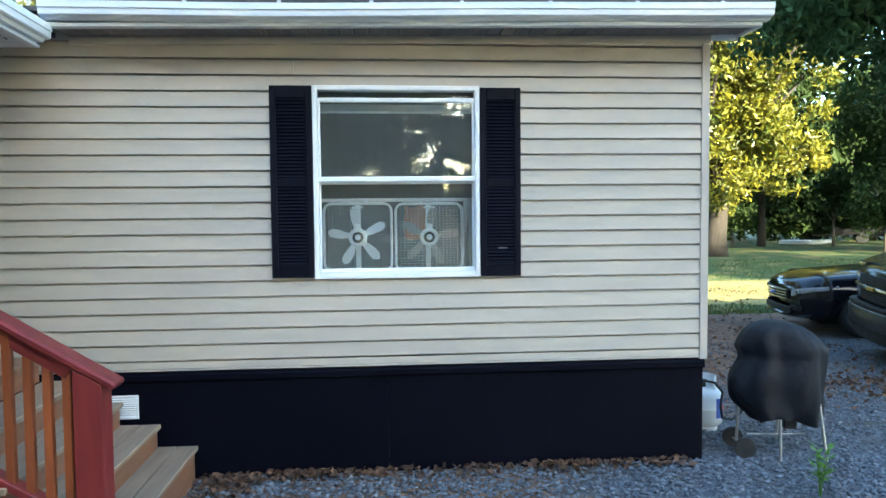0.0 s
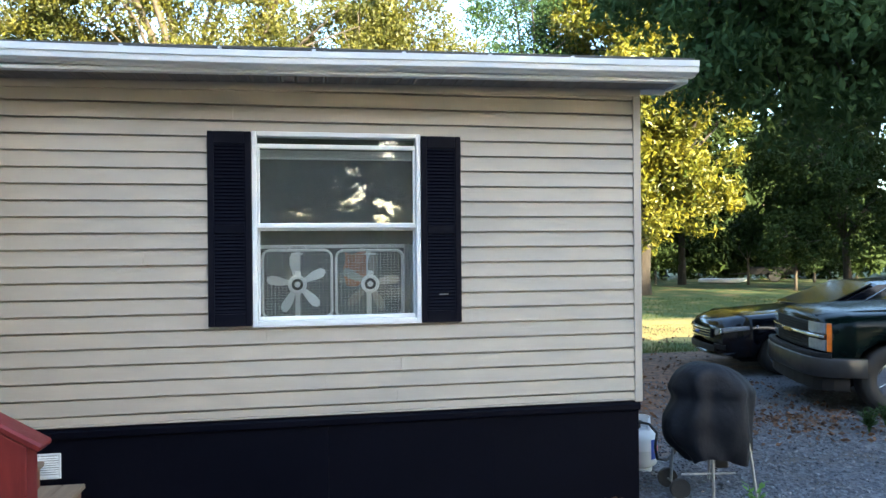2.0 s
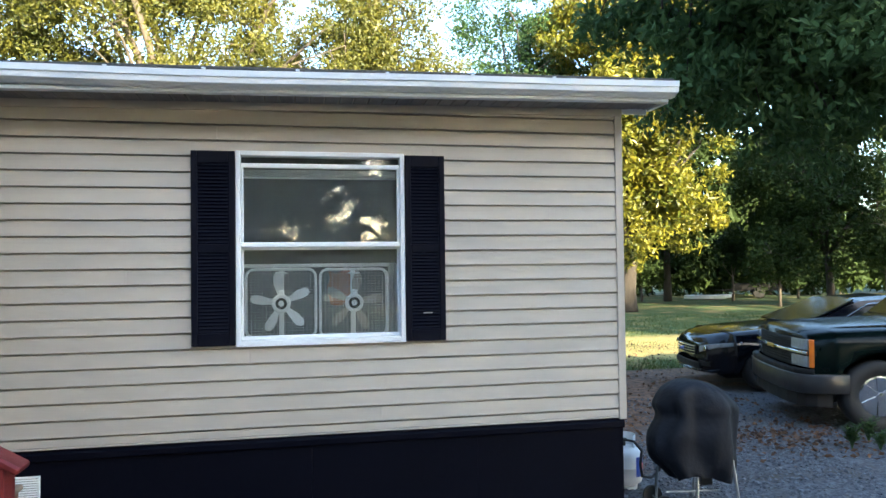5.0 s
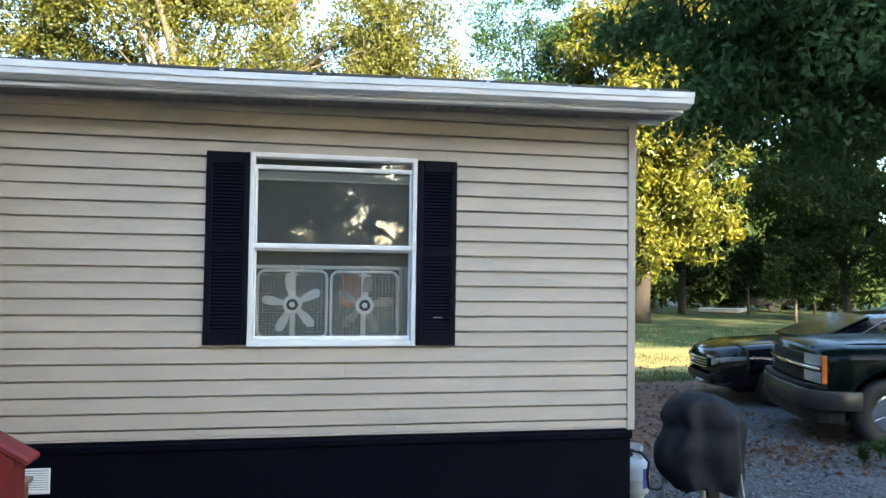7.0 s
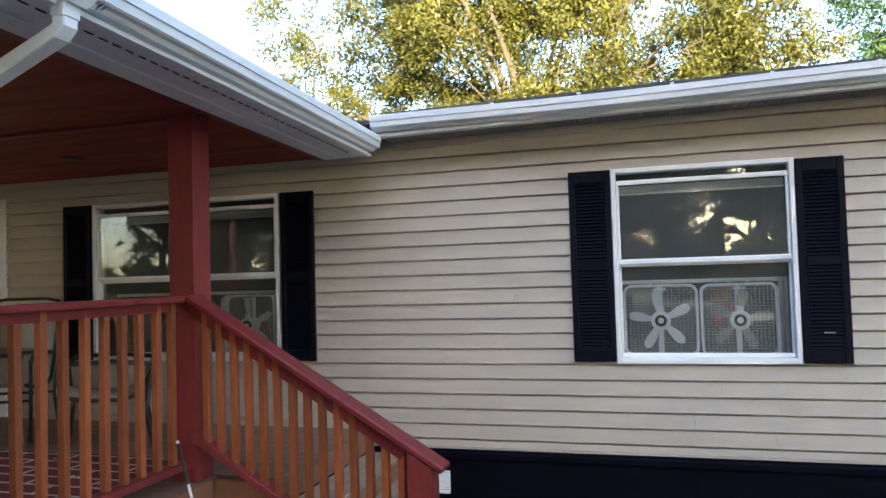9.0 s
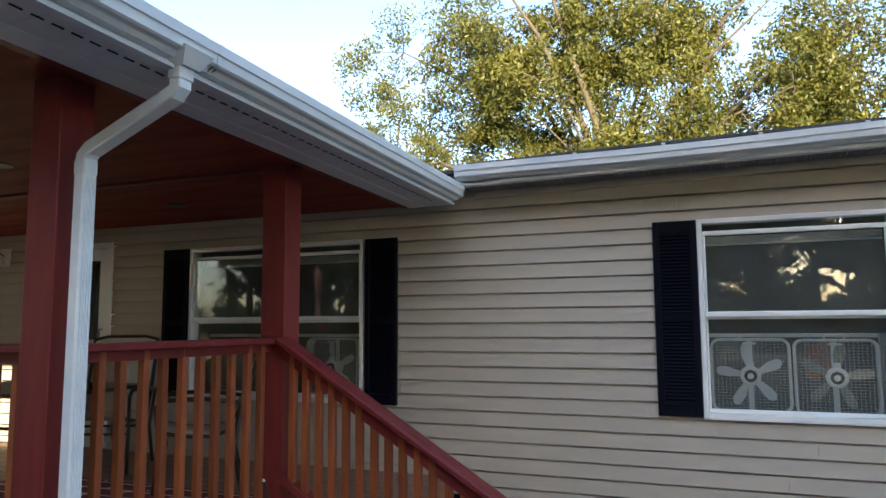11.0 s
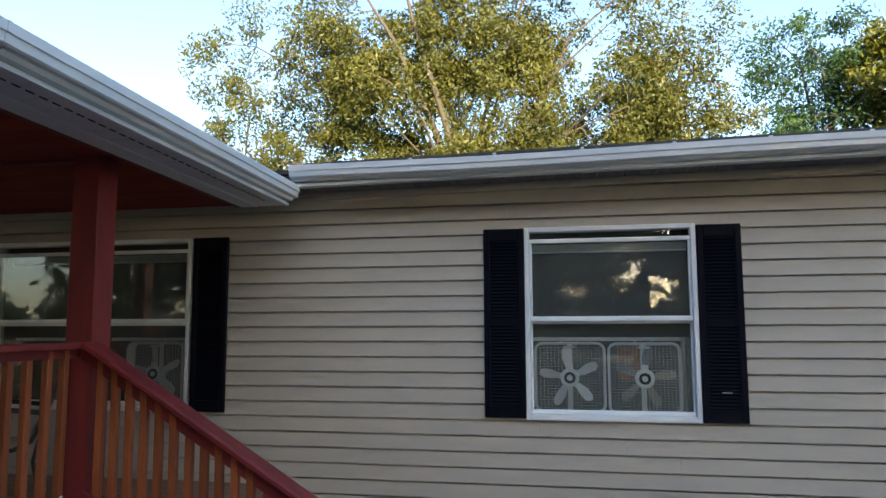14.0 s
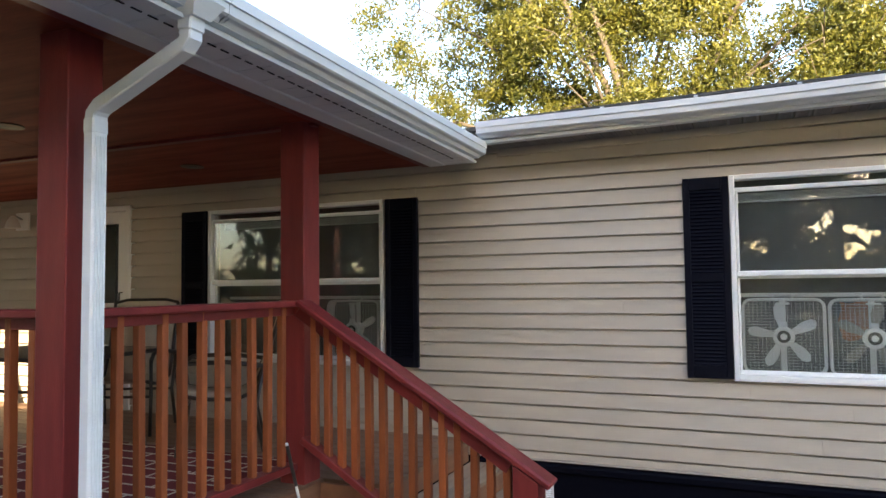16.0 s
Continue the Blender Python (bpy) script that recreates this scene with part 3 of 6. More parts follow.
# ---------------------------------------------------------------- porch
# the porch eave climbs a little away from the house
def eave(y):
    return 0.029 * (-0.35 - y)


PX = -2.265           # outer face of the porch gutter's fascia
PF = -3.80           # front end of the porch roof
PW = -9.6            # far eave
POST_X, MID_Y, NEAR_Y = -2.926, -1.48, -3.06
DECK = 0.89


def shear_eave(bm, base=0.0):
    for v in bm.verts:
        v.co.z += eave(v.co.y)
    return bm


def build_porch_roof():
    # roof slab with its ridge towards the lawn
    xm = (PX + PW) / 2
    prof = [(PX, 3.07), (xm, 3.07 + 0.16 * (PX - xm)), (PW, 3.07), (PW, 3.035), (xm, 3.035 + 0.16 * (PX - xm)), (PX, 3.035)]
    bm = prism(prof, "y", PF, 0.6)
    solid("roof_porch", shear_eave(bm), SHINGLE, "shingled porch roof", "roof", "structure")
    # soffit box: fascia, soffit panels with a dotted vent line, inner beam wrap
    so = thing("soffit_porch", pose(0, 0, 0), "white metal soffit box along the porch eave", "soffit", kind="structure")
    part("fascia", shear_eave(box(PX - 0.02, PX - 0.001, PF, -0.30, 2.905, 3.030, 0.003)), WHITE_METAL, so)
    y = PF
    while y < -0.31:
        e = min(y + 0.30, -0.30)
        bm = bmesh.new()
        w = (e - y) / 2
        for i in range(2):
            box(PX - 0.215, PX - 0.022, y + i * w + 0.002, y + (i + 1) * w - 0.002, 2.908, 2.918, 0.002, bm)
        part("panel", shear_eave(bm), SOFFIT, so)
        y = e
    bm = bmesh.new()
    y = PF + 0.05
    while y < -0.5:
        box(PX - 0.085, PX - 0.078, y, y + 0.045, 2.904, 2.909, bm=bm)
        y += 0.075
    part("vent_slots", shear_eave(bm), BLACKTRIM, so, "dark slots of the soffit vent")
    part("beam_wrap", shear_eave(box(PX - 0.340, PX - 0.217, PF, -0.30, 2.900, 2.955, 0.004)), SOFFIT, so, "flat white metal wrap of the beam")
    part("end_wrap", shear_eave(box(PX - 0.345, PX - 0.001, -0.298, -0.29, 2.905, 3.03, 0.002)), SOFFIT, so)
    # porch gutter
    g = thing("gutter_porch", pose(0, 0, 0), "white metal gutter along the porch eave", "gutter")
    prof = [(PX + u, 2.930 + v) for u, v in k_gutter(0.112, 0.106)]
    part("trough", shear_eave(prism(prof, "y", PF, -0.318)), WHITE_METAL, g)
    prof = [(PX, 2.896), (PX + 0.030, 2.898), (PX + 0.034, 2.912), (PX + 0.014, 2.918), (PX + 0.014, 2.928), (PX, 2.928)]
    part("lower_fascia", shear_eave(prism(prof, "y", PF, -0.318)), WHITE_METAL, g, "white moulded band under the gutter")
    part("splice", shear_eave(prism([(PX + u * 1.03, 2.930 + v * 1.01 - 0.001) for u, v in k_gutter(0.112, 0.106)], "y", -3.02, -3.00)), WHITE_METAL, g)
    # wedge-shaped outlet box over the downspout
    bm = bmesh.new()
    top = [(PX + 0.004, -3.21), (PX + 0.116, -3.21), (PX + 0.116, -3.05), (PX + 0.004, -3.05)]
    bot = [(PX + 0.006, -3.175), (PX + 0.076, -3.175), (PX + 0.076, -3.085), (PX + 0.006, -3.085)]
    a = [bm.verts.new((x, y, 2.965)) for x, y in top]
    b = [bm.verts.new((x, y, 2.905)) for x, y in bot]
    for i in range(4):
        bm.faces.new((a[i], a[(i + 1) % 4], b[(i + 1) % 4], b[i]))
    bm.faces.new(a)
    bm.faces.new(b[::-1])
    bmesh.ops.recalc_face_normals(bm, faces=bm.faces)
    part("outlet", shear_eave(bm), WHITE_METAL, g, "wedge-shaped white outlet")
    # ceiling: stained plywood sheets with a dark joint strip
    bm = bmesh.new()
    ys = [PF + 0.05, MID_Y, -0.012]
    for y0, y1 in zip(ys, ys[1:]):
        for i in range(3):
            x1 = PX - 0.37 - i * 2.3
            x0 = max(x1 - 2.3, PW)
            box(x0 + 0.002, x1 - 0.002, y0 + 0.005, y1 - 0.005, 2.975, 2.99, 0.001, bm)
    solid("ceiling_porch", shear_eave(bm), PLY, "red-brown stained plywood porch ceiling", "ceiling", "structure")
    solid("trim_ceiling", shear_eave(box(PW, PX - 0.54, MID_Y - 0.03, MID_Y + 0.03, 2.955, 2.974, 0.003)), RED_RAIL, "dark red joint strip on the porch ceiling", "trim", "structure")
    solid("beam_porch", shear_eave(box(PX - 0.53, PX - 0.342, PF + 0.1, -0.02, 2.962, 2.974, 0.003)), RED_RAIL, "red stained beam edge over the posts", "beam", "structure")
    # beam over the front
    solid("beam_front", box(PW, PX - 0.71, PF + 0.5, PF + 0.62, 3.068, 3.16, 0.004), RED_RAIL, "red stained beam over the porch front", "beam", "structure")
    solid("gable_front", prism([(PW, 3.22), ((PX + PW) / 2, 3.18 + 0.16 * (PX - (PX + PW) / 2)), (PX - 0.1, 3.22)], "y", PF, PF + 0.03), WHITE_METAL, "white porch gable front", "wall", "structure")


build_porch_roof()


def build_downspout():
    d = thing("downspout", pose(0, 0, 0), "white ribbed metal downspout beside the porch post", "downspout")
    w, h = 0.068, 0.054

    def run(p0, p1):
        bm = beam(p0, p1, w, h, up=(1, 0, 0), bevel=0.006)
        return bm
    top = Vector((PX + 0.030, -3.13, 2.995))
    k1 = Vector((PX + 0.025, -3.13, 2.912))
    k2 = Vector((POST_X + 0.203, -3.115, 2.712))
    foot = Vector((POST_X + 0.203, -3.125, 0.06))
    part("collar", beam(top, k1 + Vector((0, 0, 0.03)), w + 0.010, h + 0.010, up=(1, 0, 0), bevel=0.006), WHITE_METAL, d)
    # offset pipe with two bent elbows
    mid = [k1 + Vector((0, 0, 0.05)), k1 + Vector((0, 0, 0.005)), k1 + Vector((-0.02, 0, -0.018)), k2 + Vector((0.03, 0, 0.014)), k2 + Vector((0.004, 0, -0.012)), k2 + Vector((0, 0, -0.05))]
    bm = bmesh.new()
    rings = []
    for i, p in enumerate(mid):
        t = (mid[min(i + 1, 5)] - mid[max(i - 1, 0)]).normalized()
        s = Vector((0, 1, 0))
        u = t.cross(s).normalized()
        ring = []
        for a, b in ((-1, -.8), (-.85, -1), (.85, -1), (1, -.8), (1, .8), (.85, 1), (-.85, 1), (-1, .8)):
            ring.append(bm.verts.new(p + s * (a * w / 2) + u * (b * h / 2)))
        rings.append(ring)
    for a, b in zip(rings, rings[1:]):
        for k in range(8):
            bm.faces.new((a[k], a[(k + 1) % 8], b[(k + 1) % 8], b[k]))
    bm.faces.new(rings[0])
    bm.faces.new(rings[-1])
    bmesh.ops.recalc_face_normals(bm, faces=bm.faces)
    part("offset_pipe", bm, WHITE_METAL, d)
    part("sleeve", beam(k2 + Vector((0, 0, -0.03)), k2 + Vector((0, 0, -0.09)), w + 0.004, h + 0.004, up=(1, 0, 0), bevel=0.006), WHITE_METAL, d)
    part("pipe", run(k2 + Vector((0, 0, -0.07)), foot), WHITE_METAL, d)
    bm = bmesh.new()
    for i in range(5):
        o = -0.024 + i * 0.012
        beam(k2 + Vector((h / 2 + 0.0012, o, -0.10)), foot + Vector((h / 2 + 0.0012, o, 0)), 0.004, 0.004, bm, up=(1, 0, 0), bevel=0)
    part("ribs", bm, WHITE_METAL, d)
    part("strap", beam((POST_X + 0.203, -3.12, 0.9), (POST_X + 0.203, -3.12, 0.925), w + 0.006, h + 0.006, up=(1, 0, 0), bevel=0.002), WHITE_METAL, d)


build_downspout()


def build_deck():
    dk = thing("deck", pose(0, 0, 0), "brown stained wooden porch deck with a landing", "deck", kind="structure")
    y = -3.20
    i = 0
    while y < -0.02:
        e = min(y + 0.138, -0.018)
        right = POST_X + 0.10 if y < -1.44 else -2.40
        part("plank", box(PW, right, y, e - 0.006, DECK - 0.032, DECK, 0.003), DECKING, dk)
        y += 0.140
        i += 1
    bm = box(PW, POST_X + 0.09, -3.225, -3.203, 0.66, DECK - 0.001, 0.003)
    part("rim_front", bm, RISER, dk)
    part("rim_side", box(POST_X + 0.102, POST_X + 0.128, -3.225, -1.46, 0.66, DECK + 0.002, 0.003), RISER, dk)
    part("rim_landing", box(POST_X + 0.13, -2.402, -1.470, -1.446, 0.70, DECK - 0.002, 0.003), RISER, dk)
    for px, py in ((POST_X, -3.1), (-5.2, -3.1), (-7.4, -3.1), (POST_X, -1.5), (-2.5, -0.2)):
        part("footing_post", box(px - 0.06, px + 0.06, py - 0.06, py + 0.06, 0.0, DECK - 0.034, 0.004), RISER, dk)
    for yy in (-3.0, -2.0, -1.0, -0.1):
        part("joist", box(PW, POST_X, yy, yy + 0.04, 0.70, DECK - 0.034), RISER, dk)


build_deck()


def build_post(y, top):
    p = thing("porch_post", pose(POST_X, y, DECK), "square red stained timber porch post", "post", "porch posts")
    s = 0.083
    part("shaft", box(-s, s, -s, s, 0, top - DECK, 0.006, seg=2), RED_STAIN, p)
    return p


for py in (MID_Y, NEAR_Y):
    build_post(py, 2.975 + eave(py) - 0.002)
for px in (-5.6, -8.2):
    q = build_post(NEAR_Y, 3.02 + 0.1)
    q.matrix_basis = pose(px, NEAR_Y, DECK)


def baluster_mesh(h):
    bm = box(-0.0195, 0.0195, -0.0195, 0.0195, 0, h, 0.003)
    return mesh_of("baluster", bm, CEDAR)


def build_railing(name, a, b, n, label):
    """A level railing between two points along the deck edge."""
    a, b = Vector(a), Vector(b)
    r = thing(name, Matrix.Translation(a), label, "railing", "porch railings")
    d = b - a
    top = 1.950 - DECK
    part("cap_rail", beam((0, 0, top - 0.018), d + Vector((0, 0, top - 0.018)), 0.135, 0.036, bevel=0.006), RED_RAIL, r)
    part("upper_rail", beam((0, 0, top - 0.060), d + Vector((0, 0, top - 0.060)), 0.040, 0.048, bevel=0.004), RED_RAIL, r)
    part("bottom_rail", beam((0, 0, 0.105), d + Vector((0, 0, 0.105)), 0.085, 0.04, bevel=0.004), RED_RAIL, r)
    h = top - 0.125 - 0.055 + 0.03
    me = baluster_mesh(h)
    side = d.normalized().cross(Vector((0, 0, 1))) * 0.0
    rr = random.Random(len(name) + n)
    for i in range(n):
        p = d * ((i + 0.80) / n) + side + Vector((0, 0, 0.125))
        share("baluster", me, r, Matrix.Translation(p) @ pose(0, 0, 0, rr.uniform(-0.5, 0.5), rr.uniform(-0.5, 0.5), rr.uniform(-4, 4)))
    return r


build_railing("deck_railing", (POST_X, MID_Y - 0.085, DECK), (POST_X, NEAR_Y + 0.085, DECK), 11, "red railing with cedar balusters along the deck side")
build_railing("deck_railing", (POST_X - 0.085, NEAR_Y, DECK), (-5.515, NEAR_Y, DECK), 19, "red railing with cedar balusters along the deck front")
build_railing("deck_railing", (-5.685, NEAR_Y, DECK), (-8.115, NEAR_Y, DECK), 18, "red railing with cedar balusters along the deck front")


# ---------------------------------------------------------------- stairs
NOSE1, RUN, Z1, RISE, NT = -1.395, 0.245, 0.252, 0.1595, 4
SY0, SY1 = -1.62, -0.06


def build_stairs():
    st = thing("stairs", pose(0, 0, 0), "weathered wooden porch steps with brown risers", "stairs")
    for k in range(NT):
        xn, z = NOSE1 - RUN * k, Z1 + RISE * k
        part("tread", box(xn - 0.137, xn, SY0, SY1, z - 0.034, z, 0.005), TREAD, st)
        part("tread", box(xn - 0.285, xn - 0.143, SY0, SY1 + 0.01, z - 0.036, z - 0.002, 0.005), TREAD, st)
        part("riser", box(xn - 0.040, xn - 0.022, SY0 + 0.02, SY1 - 0.015, z - RISE - (0.10 if k == 0 else 0.004), z - 0.036, 0.002), RISER, st)
    part("riser", box(-2.44, -2.422, SY0 + 0.15, SY1 - 0.015, DECK - RISE, DECK - 0.036, 0.002), RISER, st)
    for y in (SY0 + 0.03, SY1 - 0.06):
        bm = prism([(NOSE1 - 0.05, 0.0), (NOSE1 - 0.05, 0.10), (-2.41, 0.72), (-2.41, 0.44), (NOSE1 - 0.40, 0.0)], "y", y, y + 0.04)
        part("stringer", bm, RISER, st)


build_stairs()


def build_stair_rail():
    y = -1.56
    r = thing("stair_railing", pose(0, 0, 0), "red stair handrail with cedar balusters and newel", "railing")
    x0, z0 = POST_X + 0.085, 1.955           # at the porch post
    x1, z1 = -1.365, 1.052                   # the rail's lower end
    sl = (z1 - z0) / (x1 - x0)

    def zr(x):
        return z0 + sl * (x - x0)
    d = Vector((x1 - x0, 0, z1 - z0)).normalized()
    up = Vector((-d.z, 0, d.x))
    off = up * 0.018
    prof = [(-0.072, -0.010), (-0.066, -0.018), (0.066, -0.018), (0.072, -0.010), (0.072, 0.008), (0.058, 0.018), (-0.058, 0.018), (-0.072, 0.008)]
    bm = bmesh.new()
    p0, p1 = Vector((x0, y, z0)) - off, Vector((x1, y, z1)) - off
    r0 = [bm.verts.new(p0 + Vector((0, a, 0)) + up * b) for a, b in prof]
    r1 = [bm.verts.new(p1 + Vector((0, a, 0)) + up * b) for a, b in prof]
    for i in range(8):
        bm.faces.new((r0[i], r0[(i + 1) % 8], r1[(i + 1) % 8], r1[i]))
    bm.faces.new(r0)
    end = bm.faces.new(r1)
    bmesh.ops.recalc_face_normals(bm, faces=bm.faces)
    bmesh.ops.bevel(bm, geom=list(end.edges), offset=0.014, segments=3, affect="EDGES", profile=0.5)
    part("handrail", bm, RED_RAIL, r)
    xn = -1.50
    part("under_rail", beam(Vector((x0, y, zr(x0))) - up * 0.075, Vector((xn - 0.055, y, zr(xn - 0.055))) - up * 0.075, 0.040, 0.076, up=up, bevel=0.004), RED_RAIL, r)
    lo = 0.80
    part("bottom_rail", beam(Vector((x0, y, zr(x0) - lo)), Vector((xn - 0.055, y, zr(xn - 0.055) - lo)), 0.085, 0.040, up=up, bevel=0.004), RED_RAIL, r)
    bm = bmesh.new()
    b2 = prism([(xn - 0.066, 0.0), (xn + 0.066, 0.0), (xn + 0.066, zr(xn + 0.066) - 0.045), (xn - 0.066, zr(xn - 0.066) - 0.045)], "y", y - 0.066, y + 0.066, bevel=0.004)
    part("newel", b2, RED_STAIN, r)
    bm.free()
    rr = random.Random(5)
    me = None
    n = 14
    hh = lo - 0.06
    shear = Matrix.Identity(4)
    shear[2][0] = sl
    bm = box(-0.0195, 0.0195, -0.0195, 0.0195, 0, hh, 0.003)
    bm.transform(shear)
    me = mesh_of("baluster", bm, CEDAR)
    for i in range(n):
        x = x0 + 0.072 + 0.0889 * i
        share("baluster", me, r, pose(x, y + 0.0, zr(x) - lo, rr.uniform(-0.4, 0.4), 0, 0))


build_stair_rail()


# ---------------------------------------------------------------- windows and door
def frame_ring(x0, x1, z0, z1, w, y0, y1, bm=None, bevel=0.004):
    bm = bm or bmesh.new()
    box(x0, x0 + w, y0, y1, z0, z1, bevel, bm)
    box(x1 - w, x1, y0, y1, z0, z1, bevel, bm)
    box(x0 + w, x1 - w, y0, y1 - 0.0005, z0, z0 + w, bevel, bm)
    box(x0 + w, x1 - w, y0, y1 - 0.0005, z1 - w, z1, bevel, bm)
    return bm


def build_window(name, o, mullions, label):
    x0, x1, z0, z1 = o
    w = thing(name, pose((x0 + x1) / 2, 0, z0), label, "window", kind="structure")
    hw, H = (x1 - x0) / 2, z1 - z0
    zm = H * 0.506
    part("window_frame", frame_ring(-hw, hw, 0, H, 0.033, -0.030, 0.075), WHITE_VINYL, w)
    xs = [-hw + 0.033] + list(mullions) + [hw - 0.033]
    for mx in mullions:
        part("mullion", box(mx - 0.04, mx + 0.04, -0.028, 0.075, 0.034, H - 0.034, 0.004), WHITE_VINYL, w)
    for i, (a, b) in enumerate(zip(xs, xs[1:])):
        a += 0.042 if i else 0.002
        b -= 0.042 if i < len(xs) - 2 else 0.002
        # upper sash stands a hand's width below the head; a fixed strip of glass closes the gap
        top = H - 0.083
        bm = box(a, a + 0.017, -0.010, 0.020, zm + 0.030, top - 0.030, 0.003)
        box(b - 0.017, b, -0.010, 0.020, zm + 0.030, top - 0.030, 0.003, bm)
        box(a, b, -0.012, 0.020, top - 0.030, top, 0.003, bm)
        box(a, b, -0.016, 0.022, zm - 0.006, zm + 0.030, 0.004, bm)
        up = part("upper_sash", bm, WHITE_VINYL, w)
        part("pane", box(a + 0.015, b - 0.015, 0.002, 0.006, zm + 0.028, top - 0.028), GLASS, up).visible_shadow = False
        part("head_pane", box(a, b, 0.026, 0.030, top - 0.004, H - 0.031), GLASS, w).visible_shadow = False
        bm = box(a, a + 0.014, 0.026, 0.056, 0.060, zm - 0.022, 0.003)
        box(b - 0.014, b, 0.026, 0.056, 0.060, zm - 0.022, 0.003, bm)
        box(a, b, 0.026, 0.056, 0.034, 0.060, 0.003, bm)
        box(a, b, 0.028, 0.056, zm - 0.022, zm + 0.010, 0.003, bm)
        lo = part("lower_sash", bm, WHITE_VINYL, w)
        part("pane", box(a + 0.012, b - 0.012, 0.039, 0.043, 0.058, zm - 0.020), GLASS, lo).visible_shadow = False
    part("window_sill", box(-hw - 0.002, hw + 0.002, -0.036, -0.005, -0.006, -0.001, 0.002), WHITE_VINYL, w)
    part("casing", frame_ring(-hw - 0.002, hw + 0.002, -0.002, H + 0.002, 0.020, 0.076, 0.115), WHITE_VINYL, w)
    return w


build_window("window_1", W1, [], "white vinyl single-hung window with box fans behind it")
build_window("window_2", W2, [0.0], "white vinyl twin window under the porch roof")


def build_door():
    x0, x1, z0, z1 = D1
    d = thing("door_1", pose((x0 + x1) / 2, 0, z0), "white storm door with a tall glass panel, closed", "door", kind="structure")
    hw, H = (x1 - x0) / 2, z1 - z0
    part("door_frame", frame_ring(-hw, hw, 0, H, 0.055, -0.035, 0.06), WHITE_VINYL, d)
    leaf = part("door_leaf", frame_ring(-hw + 0.058, hw - 0.058, 0.03, H - 0.058, 0.11, -0.015, 0.02), WHITE_VINYL, d)
    part("kick_panel", box(-hw + 0.17, hw - 0.17, -0.008, 0.014, 0.141, 0.60, 0.004), WHITE_VINYL, leaf)
    pn = part("pane", box(-hw + 0.17, hw - 0.17, 0.0, 0.004, 0.601, H - 0.17), GLASS, leaf)
    pn.visible_shadow = False
    part("mid_rail", box(-hw + 0.17, hw - 0.17, -0.013, 0.018, 0.93, 1.00, 0.003), WHITE_VINYL, leaf)
    part("door_handle", tube([(hw - 0.11, -0.016, 0.98), (hw - 0.11, -0.05, 0.98), (hw - 0.11, -0.05, 1.10), (hw - 0.11, -0.016, 1.10)], 0.007), DARKMETAL, leaf)


build_door()


def shutter(w, h):
    s = thing("shutter", pose(0, 0, 0), "black louvred plastic window shutter screwed to the siding", "shutter", "window shutters")
    st = 0.042
    yb, yf = -0.012, -0.040
    part("stile", box(-w / 2, -w / 2 + st, yf, yb, 0, h, 0.004), NAVY, s)
    part("stile", box(w / 2 - st, w / 2, yf, yb, 0, h, 0.004), NAVY, s)
    rails = ((0.0, 0.085), (h * 0.475, h * 0.475 + 0.06), (h - 0.085, h))
    for a, b in rails:
        part("rail", box(-w / 2 + st, w / 2 - st, yf + 0.001, yb, a, b, 0.004), NAVY, s)
    part("back", box(-w / 2 + st, w / 2 - st, -0.020, -0.013, 0.08, h - 0.08), NAVY, s)
    sl = prism([(-0.021, 0.0), (-0.036, -0.012), (-0.038, -0.009), (-0.024, 0.008)], "x", -w / 2 + st, w / 2 - st)
    me = mesh_of("louvre", sl, NAVY)
    for (a, b), (c, d) in zip(rails, rails[1:]):
        n = int((c - b) / 0.0235)
        for i in range(n):
            share("louvre", me, s, pose(0, 0, b + (c - b) * (i + 0.7) / n))
    return s


s1 = shutter(0.286, 1.322)
s1.matrix_basis = pose(-0.727, 0, 1.400)
s2 = copy_thing(s1, pose(0.727, 0, 1.392))
copy_thing(s1, pose(-2.985, 0, 1.398))
copy_thing(s1, pose(-5.083, 0, 1.400))
part("scratch", box(-0.02, 0.045, -0.0408, -0.0401, 0.195, 0.203), STEEL, s2, "pale scuff on the black plastic")


# ---------------------------------------------------------------- box fans and what hangs in the windows
def rounded_square(s, r, n=5, z=0.0):
    pts = []
    for cx, cz, a0 in ((s - r, s - r, 0), (-s + r, s - r, 90), (-s + r, -s + r, 180), (s - r, -s + r, 270)):
        for i in range(n + 1):
            a = radians(a0 + 90 * i / n)
            pts.append((cx + r * math.cos(a), z, cz + r * math.sin(a)))
    return pts


